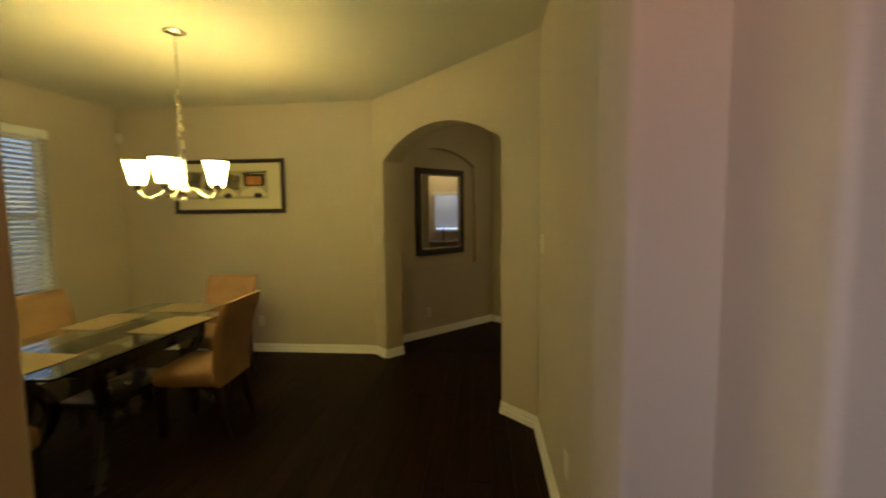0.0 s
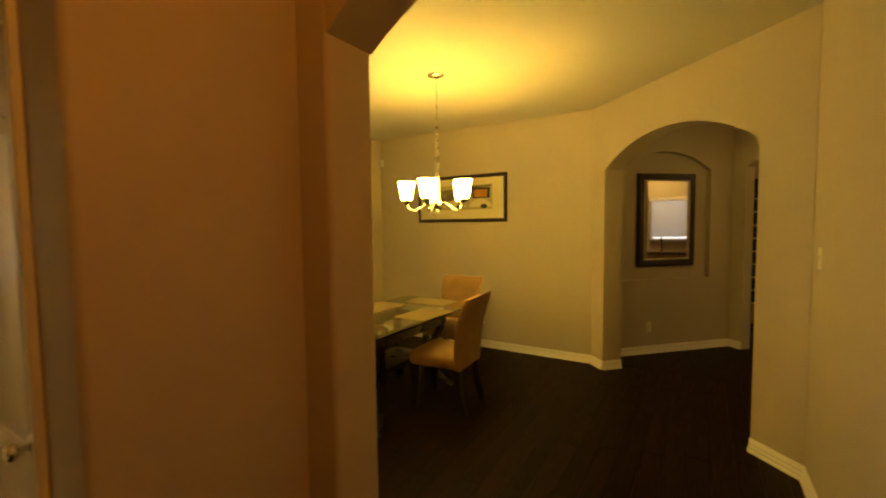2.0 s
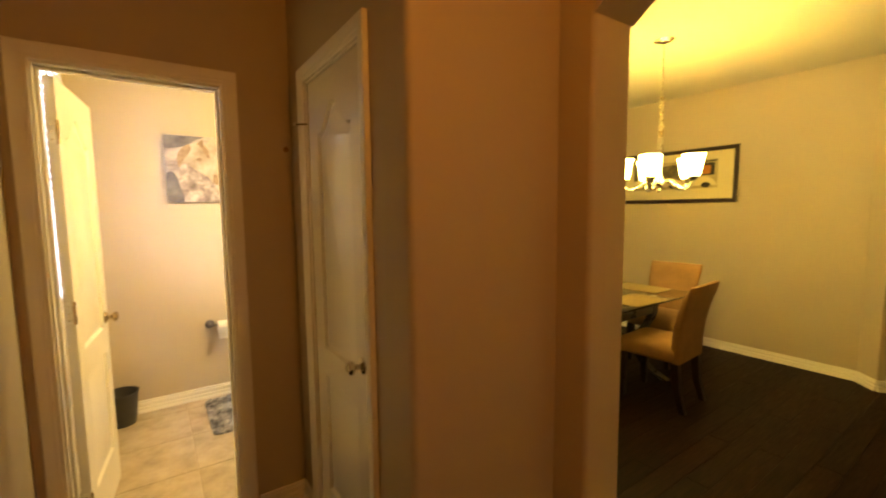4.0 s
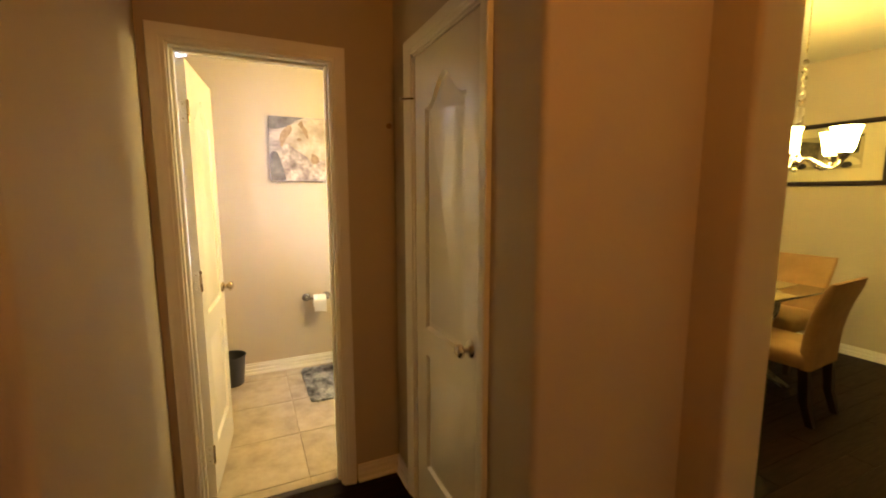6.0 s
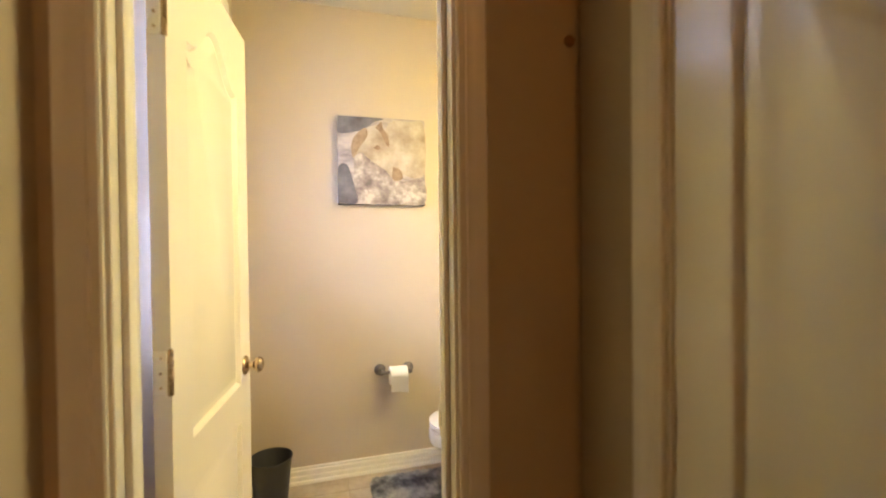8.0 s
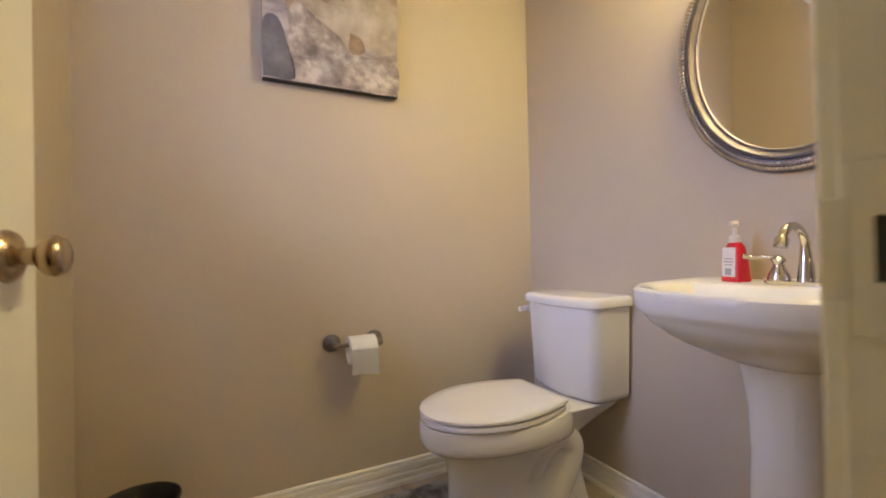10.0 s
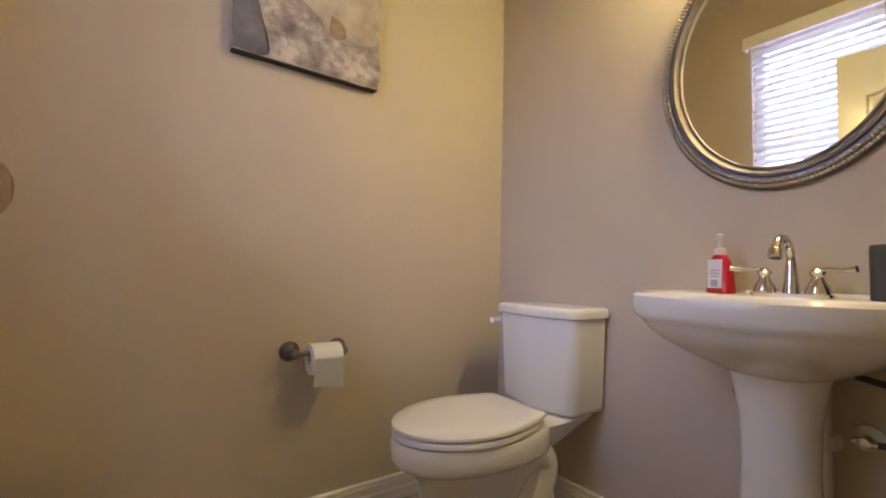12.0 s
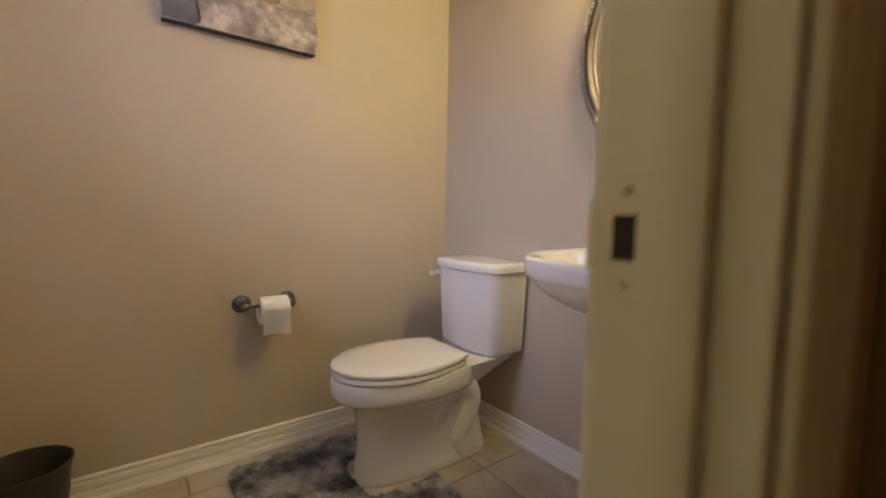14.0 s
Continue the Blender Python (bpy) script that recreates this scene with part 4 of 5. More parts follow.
lamp("kitchen_downlight", "POINT", (3.75, 5.0, H - 0.12), 17, (1.0, 0.74, 0.28), 0.05)

# unseen fitting and fill lamp, added to brighten the niche wall
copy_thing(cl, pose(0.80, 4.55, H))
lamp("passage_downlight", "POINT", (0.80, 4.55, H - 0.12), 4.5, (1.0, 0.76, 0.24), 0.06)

# ---- bathroom: toilet ----
TCX, TWY = -3.285, 0.95      # middle line, wall behind


def egg(cx, w, front, back, z, taper=0.0, n=44, sharp=2.3):
    """Oval outline, longer towards the front (-y), drawn in towards the back."""
    mid = back - (back - front) * 0.40
    out = []
    for k in range(n):
        a = 2 * math.pi * k / n
        c, s = math.cos(a), math.sin(a)
        x = math.copysign(abs(c) ** (2 / (sharp if s < 0 else sharp + 1.6)), c) * w
        y = math.copysign(abs(s) ** (2 / (sharp + 1.6 if s > 0 else 2.0)), s)
        x *= 1 - taper * max(0, y) ** 1.4
        out.append((cx + x, mid + (y * (back - mid) if y > 0 else y * (mid - front)), z))
    return out


def lidded(w, front, back, z, n=40):
    """Seat outline: oval in front, tapering to a straight back edge."""
    mid = back - (back - front) * 0.46
    out = [(w * math.cos(a), mid + (mid - front) * math.sin(a), z) for a in [math.pi + math.pi * k / n for k in range(n + 1)]]
    hb, r = w * 0.72, min(0.007, w * 0.2)
    right = [(w * 0.975, mid + (back - mid) * 0.25), (w * 0.915, mid + (back - mid) * 0.5), (w * 0.83, mid + (back - mid) * 0.75), (hb + 0.001, back - r), (hb - r * 0.3, back - r * 0.3), (hb - r, back)]
    out += [(x, y, z) for x, y in right] + [(-x, y, z) for x, y in right[::-1]]
    return out


wc = holder("toilet", pose(TCX, TWY, 0), "white porcelain two-piece toilet with the lid down", "toilet")
Y = lambda v: v - TWY
part("bowl", loft([egg(0, w, Y(f), Y(b), z, tp) for z, w, f, b, tp in ((0, 0.112, 0.262, 0.82, 0), (0.012, 0.116, 0.257, 0.825, 0), (0.03, 0.106, 0.266, 0.82, 0), (0.12, 0.094, 0.276, 0.80, 0), (0.20, 0.095, 0.276, 0.78, 0),
      (0.250, 0.102, 0.270, 0.77, 0.05), (0.278, 0.120, 0.254, 0.76, 0.12), (0.298, 0.146, 0.232, 0.75, 0.2), (0.309, 0.169, 0.203, 0.74, 0.26), (0.319, 0.181, 0.191, 0.735, 0.28), (0.330, 0.185, 0.187, 0.73, 0.28), (0.376, 0.185, 0.187, 0.73, 0.28), (0.387, 0.180, 0.192, 0.725, 0.28))]), PORCELAIN, wc, "elongated porcelain bowl and foot", smooth=60)
part("tank_shelf", loft([[(x, y, z) for x, y in rounded(rect(-w, w, Y(0.56), Y(b)), (2, 3), 0.04, 5)] for z, w, b in ((0.255, 0.070, 0.755), (0.295, 0.088, 0.805), (0.335, 0.110, 0.860), (0.370, 0.132, 0.915), (0.380, 0.136, 0.925), (0.386, 0.130, 0.920))]), PORCELAIN, wc, "sloping porcelain deck under the cistern", smooth=60)
for s in (-1, 1):
    part("trapway", tube(bend([(s * 0.045, Y(0.54), 0.16), (s * 0.062, Y(0.60), 0.25), (s * 0.068, Y(0.67), 0.285), (s * 0.068, Y(0.72), 0.24), (s * 0.066, Y(0.70), 0.16), (s * 0.066, Y(0.66), 0.09), (s * 0.075, Y(0.69), 0.03)], 8), 0.052, 18), PORCELAIN, wc, "moulded trapway", smooth=60)
    part("bolt_cap", lathe([(0.014, 0.0), (0.014, 0.008), (0.009, 0.016), (0, 0.018)], 14, Matrix.Translation((s * 0.096, Y(0.74), 0.026))), SEATPLASTIC, wc)
part("foot_plate", loft([[(x, y, z) for x, y in rounded(rect(-w, w, Y(0.50), Y(0.80)), range(4), 0.04, 5)] for z, w in ((0, 0.106), (0.02, 0.106), (0.030, 0.096))]), PORCELAIN, wc, smooth=60)
part("seat", loft([lidded(w, Y(f), Y(b), z) for z, w, f, b in ((0.389, 0.174, 0.199, 0.655), (0.393, 0.183, 0.190, 0.66), (0.404, 0.184, 0.189, 0.66), (0.409, 0.180, 0.194, 0.657))]), SEATPLASTIC, wc, "white plastic seat", smooth=50)
part("lid", loft([lidded(w, Y(f), Y(b), z) for z, w, f, b in ((0.412, 0.178, 0.195, 0.662), (0.416, 0.185, 0.188, 0.668), (0.424, 0.185, 0.188, 0.668), (0.430, 0.178, 0.196, 0.664), (0.434, 0.14, 0.25, 0.64), (0.4355, 0.06, 0.36, 0.55))]), SEATPLASTIC, wc, "closed white lid", smooth=50)
for s in (-1, 1):
    part("lid_hinge", boxed(s * 0.07 - 0.018, s * 0.07 + 0.018, Y(0.650), Y(0.676), 0.388, 0.410, bevel=0.005), SEATPLASTIC, wc)


def with_front(w, f, b, z, r):
    """Tank outline with a slightly bowed front."""
    n = 12
    pts = [(-w, Y(b))] + [(-w + r - r * math.cos(a), Y(f) + r - r * math.sin(a)) for a in [math.pi / 2 * k / 6 for k in range(7)]]
    pts += [(-w + r + (2 * w - 2 * r) * k / n, Y(f) - 0.022 * math.sin(math.pi * k / n)) for k in range(1, n)]
    pts += [(w - r + r * math.sin(a), Y(f) + r - r * math.cos(a)) for a in [math.pi / 2 * k / 6 for k in range(7)]] + [(w, Y(b))]
    return [(x - 0.022, y, z) for x, y in pts]


part("tank", loft([with_front(w, f + 0.014, 0.935, z, 0.046) for z, w, f in ((0.384, 0.146, 0.785), (0.387, 0.160, 0.768), (0.395, 0.170, 0.756), (0.412, 0.175, 0.750), (0.60, 0.182, 0.744), (0.722, 0.186, 0.740))]), PORCELAIN, wc, "porcelain cistern", smooth=70)
part("tank_lid", loft([with_front(w, f + 0.014, 0.940, z, 0.050) for z, w, f in ((0.722, 0.188, 0.736), (0.726, 0.196, 0.727), (0.746, 0.197, 0.726), (0.755, 0.193, 0.730), (0.760, 0.184, 0.739), (0.761, 0.170, 0.752))]), PORCELAIN, wc, "porcelain cistern lid", smooth=50)
part("flush_lever", tube([(-0.196, Y(0.775), 0.690), (-0.214, Y(0.775), 0.690), (-0.220, Y(0.768), 0.689), (-0.222, Y(0.738), 0.685)], 0.007, 10, [0.013, 0.013, 0.011, 0.012]), SEATPLASTIC, wc, "white flush lever")
part("supply_hose", tube(bend([(-0.13, Y(0.88), 0.41), (-0.15, Y(0.89), 0.30), (-0.19, Y(0.90), 0.22), (-0.17, Y(0.91), 0.17)], 5), 0.006, 8), RUBBER, wc, "braided supply hose")

# ---- bathroom: pedestal sink ----
SX, SWY = -2.572, 0.948
sink = holder("pedestal_sink", pose(SX, SWY, 0), "white porcelain pedestal washbasin", "sink")


def basin(w, f, b, z, n=48, p=3.0):
    """Outline flat at the wall, bowed at the front."""
    out = []
    for k in range(n):
        a = math.pi + math.pi * k / (n - 1)
        c, s = math.cos(a), math.sin(a)
        out.append((math.copysign(abs(c) ** (2 / p), c) * w, -b - (f - b) * abs(s) ** (2 / p), z))
    return out


rim = [(0.658, 0.080, 0.245, 0.06), (0.666, 0.108, 0.275, 0.04), (0.685, 0.145, 0.325, 0.02), (0.708, 0.190, 0.380, 0.004), (0.730, 0.224, 0.418, 0.002), (0.750, 0.250, 0.444, 0.002), (0.768, 0.264, 0.458, 0.002), (0.775, 0.268, 0.462, 0.002), (0.781, 0.278, 0.472, 0.002), (0.794, 0.286, 0.479, 0.002), (0.818, 0.288, 0.481, 0.002),
       (0.832, 0.287, 0.480, 0.002), (0.839, 0.279, 0.472, 0.006), (0.834, 0.235, 0.435, 0.14), (0.826, 0.226, 0.425, 0.15), (0.78, 0.205, 0.39, 0.16), (0.72, 0.14, 0.32, 0.19), (0.705, 0.05, 0.26, 0.23)]
part("basin", loft([basin(w, f, b, z) for z, w, f, b in rim]), PORCELAIN, sink, "wide porcelain basin", smooth=45)
part("back_ledge", boxed(-0.11, 0.255, -0.035, -0.002, 0.833, 0.846, bevel=0.005), PORCELAIN, sink)


def ped(w, d, z, n=28):
    return [(w * math.cos(2 * math.pi * k / n), -0.165 + d * math.sin(2 * math.pi * k / n), z) for k in range(n)]


part("pedestal", loft([ped(w, d, z) for z, w, d in ((0, 0.112, 0.108), (0.02, 0.112, 0.108), (0.045, 0.102, 0.098), (0.15, 0.090, 0.088), (0.30, 0.078, 0.080), (0.45, 0.072, 0.076), (0.56, 0.076, 0.080), (0.64, 0.090, 0.092), (0.69, 0.102, 0.102))]), PORCELAIN, sink, "porcelain pedestal", smooth=50)
part("pedestal_back", boxed(-0.066, 0.066, -0.115, -0.030, 0, 0.665, bevel=0.012, seg=3), PORCELAIN, sink)
for s, reach in ((-1, 0.125), (1, 0.215)):
    hose = part("supply_hose", tube(bend([(s * 0.10, -0.07, 0.668), (s * (reach - 0.03), -0.065, 0.645), (s * reach, -0.06, 0.585), (s * (reach - 0.025), -0.055, 0.535), (s * (reach - 0.08), -0.05, 0.520)], 6), 0.0075, 8), RUBBER, sink, "dark braided supply hose")
    part("hose_nut", tube([(s * 0.088, -0.07, 0.672), (s * 0.112, -0.069, 0.664)], 0.012, 8), CHROME, hose)
    part("stop_valve", merge(lathe([(0.009, 0.0), (0.009, 0.045), (0.013, 0.05), (0.013, 0.064), (0, 0.066)], 14, Matrix.Translation((s * (reach - 0.095), -0.001, 0.52)) @ Matrix.Rotation(radians(90), 4, "X")), tube([(s * (reach - 0.115), -0.052, 0.52), (s * (reach - 0.072), -0.052, 0.52)], 0.010, 10)), CHROME, sink, "chrome stop valve")
    part("wall_collar", lathe([(0.028, 0.0), (0.028, 0.004), (0.014, 0.012), (0.009, 0.012)], 18, Matrix.Translation((s * (reach - 0.095), -0.001, 0.52)) @ Matrix.Rotation(radians(90), 4, "X")), PLASTICW, sink, "white wall collar")
part("waste_pipe", tube(bend([(0.0, -0.16, 0.68), (0.02, -0.09, 0.52), (0.06, -0.05, 0.50), (0.06, -0.001, 0.50)], 5), 0.018, 12), PLASTICW, sink, "white waste pipe")

fa = holder("basin_faucet", pose(SX + 0.004, SWY - 0.085, 0.834), "chrome two-handle basin faucet", "faucet")
part("base_plate", prism(rounded(rect(-0.082, 0.082, -0.026, 0.026), range(4), 0.024, 6), 0, 0.010), CHROME, fa, smooth=40)
part("spout", merge(tube(bend([(0, 0.006, 0.005), (0, 0.008, 0.07), (0, 0.0, 0.115), (0, -0.035, 0.140), (0, -0.075, 0.135), (0, -0.100, 0.105)], 6), 0.012, 14, [0.018 - 0.0085 * min(1, k / 9) for k in range(25)] + [0.0095] * 6), lathe([(0.0, 0), (0.014, 0), (0.014, 0.02), (0.011, 0.024), (0, 0.024)], 14, Matrix.Translation((0, -0.103, 0.093)) @ Matrix.Rotation(radians(-22), 4, "X"))), CHROME, fa, "curved chrome spout")
part("lift_rod", tube([(0, 0.024, 0.008), (0, 0.028, 0.098), (0, 0.028, 0.104)], 0.0026, 6, [0.0022, 0.0022, 0.0045]), CHROME, fa)
for s in (-1, 1):
    hd = part("handle", lathe([(0.024, 0.008), (0.025, 0.014), (0.021, 0.028), (0.014, 0.040), (0.011, 0.050), (0.015, 0.056), (0.016, 0.062), (0.009, 0.070), (0, 0.074)], 18, Matrix.Translation((s * 0.052, 0, 0))), CHROME, fa, "bell-shaped chrome handle")
    part("lever", tube(bend([(s * 0.052, 0, 0.064), (s * 0.075, -0.006, 0.069), (s * 0.10, -0.012, 0.066), (s * 0.122, -0.016, 0.069)], 4), 0.005, 10, [0.0065 - 0.003 * math.sin(k / 12 * math.pi) + 0.0015 * k / 12 for k in range(13)]), CHROME, hd)

soap = holder("soap_bottle", pose(-2.722, 0.868, 0.8345, 0, 0, -18), "red hand soap bottle with a white pump", "soap bottle")
part("bottle", loft([[(x, y, z) for x, y in rounded(rect(-w, w, -d, d), range(4), 0.012, 4)] for z, w, d in ((0, 0.030, 0.019), (0.004, 0.033, 0.022), (0.05, 0.030, 0.020), (0.092, 0.024, 0.016), (0.104, 0.017, 0.013), (0.108, 0.012, 0.012))]), REDSOAP, soap, "clear red bottle", smooth=40)
lb = part("label", boxed(-0.021, 0.021, -0.0245, -0.0235, 0.014, 0.092, bevel=0.0), LABEL, soap, "white paper label", smooth=None)
lb.rotation_euler = (radians(-3), 0, 0)
for z, w in ((0.060, 0.014), (0.052, 0.016), (0.044, 0.012)):
    part("printed_bar", boxed(-w, w, -0.0252, -0.0246, z, z + 0.003), GREY, lb, smooth=None)
part("printed_mark", boxed(-0.010, 0.010, -0.0252, -0.0246, 0.018, 0.036), GREY, lb, smooth=None)
part("pump", merge(lathe([(0.0135, 0.106), (0.0135, 0.122), (0.006, 0.126), (0.005, 0.148), (0.009, 0.150), (0.010, 0.160), (0.007, 0.164), (0, 0.165)], 16), tube([(0, 0, 0.158), (0.012, -0.02, 0.159), (0.020, -0.034, 0.154)], 0.0045, 8)), CLEARW, soap, "white pump top", smooth=40)

disp = holder("soap_dispenser", pose(-2.392, 0.872, 0.8345), "charcoal resin soap dispenser with a chrome pump", "soap dispenser")
part("body", lathe([(0, 0), (0.037, 0), (0.039, 0.003), (0.039, 0.116), (0.036, 0.121), (0.014, 0.122), (0, 0.122)], 32), STONE, disp, "charcoal cylinder", smooth=35)
part("pump", merge(lathe([(0.013, 0.112), (0.013, 0.120), (0.006, 0.123), (0.0045, 0.166), (0.008, 0.168), (0.009, 0.182), (0.006, 0.186), (0, 0.187)], 16), tube([(0, 0, 0.177), (0.02, -0.03, 0.176), (0.026, -0.04, 0.168)], 0.004, 8)), CHROME, disp, "chrome pump", smooth=40)

tr = holder("towel_ring", pose(-2.262, 0.95, 1.50), "pewter towel ring on the wall beside the washbasin", "towel ring")
part("mount", lathe([(0.026, 0), (0.026, 0.006), (0.014, 0.012), (0.010, 0.045), (0.014, 0.05), (0.012, 0.058), (0, 0.06)], 18, Matrix.Rotation(radians(90), 4, "X")), PEWTER, tr, smooth=40)
part("ring", tube([(0.075 * math.sin(a), -0.05, -0.07 + 0.075 * math.cos(a)) for a in [2 * math.pi * k / 32 for k in range(33)]], 0.005, 8), PEWTER, tr)


def towel_mesh():
    """Hand towel pulled through the ring: two hanging layers that flare, hollow below."""
    bm, n, m = bmesh.new(), 44, 26
    rows = []
    for j in range(m + 1):
        f = j / m                       # 0 at the ring, 1 at the hem
        half = 0.036 + 0.020 * f + 0.044 * f * f
        deep = 0.012 + 0.034 * f * f
        ring = []
        for k in range(n):
            a = 2 * math.pi * k / n
            fold = 0.006 * f * math.sin(a * 5 + 1.2) + 0.004 * math.sin(a * 9 + 3 * f)
            x = (half + fold) * math.copysign(abs(math.cos(a)) ** 0.8, math.cos(a))
            y = (deep + fold) * math.sin(a) + 0.008 * f * math.sin(x * 55 + 0.6)
            hem = -0.016 * f * (x / half) + 0.006 * f * math.sin(x * 40)
            band = 0.0025 if 0.84 < f < 0.88 or 0.92 < f < 0.95 else 0.0
            ring.append(bm.verts.new((x * (1 - band), y * (1 - 8 * band), 0.012 - 0.405 * f + hem)))
        rows.append(ring)
    for r0, r1 in zip(rows, rows[1:]):
        for k in range(n):
            bm.faces.new((r0[k], r0[(k + 1) % n], r1[(k + 1) % n], r1[k]))
    bm.faces.new(rows[0])
    bmesh.ops.recalc_face_normals(bm, faces=bm.faces[:])
    bmesh.ops.solidify(bm, geom=bm.faces[:], thickness=0.005)
    return bm


TERRY = blotched("taupe_terry", [(0.3, (0.030, 0.027, 0.025)), (0.55, (0.062, 0.054, 0.048)), (0.75, (0.095, 0.085, 0.076))], 45, 0.98, 420, 1.0, 0.004)
towel = thing("hand_towel", towel_mesh(), TERRY, "dark taupe terry hand towel hanging from the ring", "towel", smooth=80)
towel.matrix_world = pose(-2.262, 0.900, 1.358)

# ---- bathroom: oval mirror and lamp over it ----
om = holder("oval_mirror", pose(-2.605, 0.949, 1.495), "oval wall mirror in a beaded pewter frame", "mirror")
RX, RZ = 0.309, 0.379


def oval(dx, n=96):
    return [((RX - dx) * math.cos(2 * math.pi * k / n), (RZ - dx) * math.sin(2 * math.pi * k / n)) for k in range(n)]


part("frame", sweep([(0, 0.002), (0, 0.012), (0.004, 0.017), (0.005, 0.020), (0.014, 0.020), (0.016, 0.022), (0.026, 0.022), (0.028, 0.018), (0.032, 0.018), (0.036, 0.026), (0.042, 0.027), (0.048, 0.022), (0.052, 0.014), (0.058, 0.012), (0.061, 0.008), (0.061, 0.002)], oval(0), flat, True), PEWTER, om, "pewter moulding", smooth=40)


def beading(dx, n, r, out):
    bm = bmesh.new()
    for k in range(n):
        a = 2 * math.pi * k / n
        x, z = (RX - dx) * math.cos(a), (RZ - dx) * math.sin(a)
        bmesh.ops.create_icosphere(bm, subdivisions=1, radius=r, matrix=Matrix.Translation((x, -out, z)))
    return bm


part("outer_beading", beading(0.010, 210, 0.0052, 0.021), CHAMPAGNE, om, "champagne rope beading", smooth=80)
part("inner_beading", beading(0.021, 200, 0.0056, 0.023), SILVER, om, "silver ribbed beading", smooth=80)
part("inner_trim", sweep([(0.057, 0.004), (0.057, 0.014), (0.060, 0.016), (0.063, 0.012), (0.063, 0.004)], oval(0), flat, True), SILVER, om, "thin silver inner trim", smooth=40)
part("mirror_glass", prism(oval(0.059), 0.006, 0.010, flat), MIRROR, om, "clear mirror glass", smooth=None)

BULB2 = glow("lit_cream_glass", (1.0, 0.8, 0.5), 4.0)
VX = -2.47
vl = holder("vanity_light", pose(VX, 0.95, 2.19), "brushed nickel three-light bar with lit glass shades over the mirror", "wall light")
part("back_plate", boxed(-0.25, 0.25, -0.022, -0.001, -0.035, 0.035, bevel=0.006), NICKEL, vl)
for k in (-1, 0, 1):
    part("arm", tube(bend([(k * 0.17, -0.02, 0), (k * 0.17, -0.10, 0.03), (k * 0.17, -0.15, -0.03)], 4), 0.008, 8), NICKEL, vl)
    part("shade", moved(lathe([(0.024, 0.0), (0.034, -0.004), (0.044, -0.04), (0.056, -0.085), (0.053, -0.085), (0.041, -0.04), (0.031, -0.006), (0.024, -0.003)], 22), Matrix.Translation((k * 0.17, -0.150, -0.03))), BULB2, vl, "lit frosted glass shade")
    lamp("vanity_bulb", "POINT", (VX + k * 0.17, 0.80, 2.05), VANITY, CREAM, 0.05)

# ---- foyer: unseen amber ceiling light, added to warm the hall walls ----
fl = holder("ceiling_light", pose(0.36, 0.10, H), "unseen round flush ceiling light with an amber glass bowl, added to warm the hall", "ceiling light")
part("base_ring", lathe([(0, -0.001), (0.16, -0.001), (0.16, -0.02), (0.14, -0.03), (0, -0.03)], 32), NICKEL, fl)
part("glass_bowl", lathe([(0.145, -0.03), (0.13, -0.06), (0.09, -0.09), (0.04, -0.105), (0, -0.108)], 32), glow("lit_amber_glass", (1.0, 0.55, 0.2), 5.0), fl, "lit amber glass bowl")
lamp("foyer_bulb", "POINT", (0.36, 0.10, H - 0.18), HALL, AMBER, 0.12)

# ---- bathroom: canvas, paper, bin, rug ----
cv = holder("canvas_print", pose(-3.6885, 0.016, 1.812, 0, 0, 90), "square canvas print of a pale dappled shape on a misty ground", "picture")
part("canvas", boxed(-0.252, 0.252, -0.036, -0.001, -0.25, 0.25, bevel=0.003), MIST, cv, "stretched misty canvas", smooth=30)
part("print_edge", boxed(-0.2525, 0.2525, -0.034, -0.001, -0.2515, -0.2495), INK, cv, smooth=None)


def blob(pts, y, material, name):
    part(name, prism([(p.x, p.y) for p in bend([(*q, 0) for q in pts + pts[:1]], 5)[:-1]], y, y + 0.0008, flat), material, cv, smooth=None)


# u runs from the left of the print
blob([(-0.02, 0.05), (0.04, 0.22), (0.16, 0.235), (0.245, 0.22), (0.247, -0.06), (0.14, -0.08)], 0.0358, PALE, "print_light")
blob([(-0.247, 0.245), (-0.247, 0.15), (-0.12, 0.17), (-0.05, 0.22), (0.0, 0.245)], 0.0358, DUSK, "print_shade")
blob([(-0.14, -0.245), (-0.165, -0.12), (-0.14, 0.0), (-0.05, 0.03), (0.05, -0.08), (0.12, -0.115), (0.235, -0.095), (0.245, -0.24), (0.05, -0.247)], 0.0363, DAPPLE, "print_ground")
blob([(-0.16, -0.02), (-0.15, 0.10), (-0.09, 0.18), (-0.02, 0.205), (0.03, 0.16), (0.07, 0.05), (0.115, -0.06), (0.105, -0.105), (0.06, -0.10), (0.0, -0.04), (-0.07, -0.02)], 0.0373, PALE, "print_form")
blob([(0.06, -0.03), (0.10, -0.045), (0.118, -0.09), (0.09, -0.112), (0.055, -0.10)], 0.0383, UMBER, "print_shade")
blob([(-0.04, 0.19), (-0.005, 0.225), (0.005, 0.185), (0.032, 0.15), (0.04, 0.085), (0.02, 0.10), (-0.01, 0.16)], 0.0383, UMBER, "print_shade")
blob([(-0.178, 0.07), (-0.16, 0.13), (-0.10, 0.185), (-0.085, 0.14), (-0.125, 0.08), (-0.165, 0.01)], 0.0383, UMBER, "print_shade")
blob([(-0.165, 0.02), (-0.12, 0.045), (-0.08, 0.01), (-0.02, -0.03), (0.03, -0.07), (0.02, -0.13), (-0.06, -0.12), (-0.15, -0.09)], 0.0378, DAPPLE, "print_shade")
blob([(-0.052, 0.075), (-0.03, 0.09), (-0.012, 0.075), (-0.03, 0.06)], 0.0388, UMBER, "print_shade")
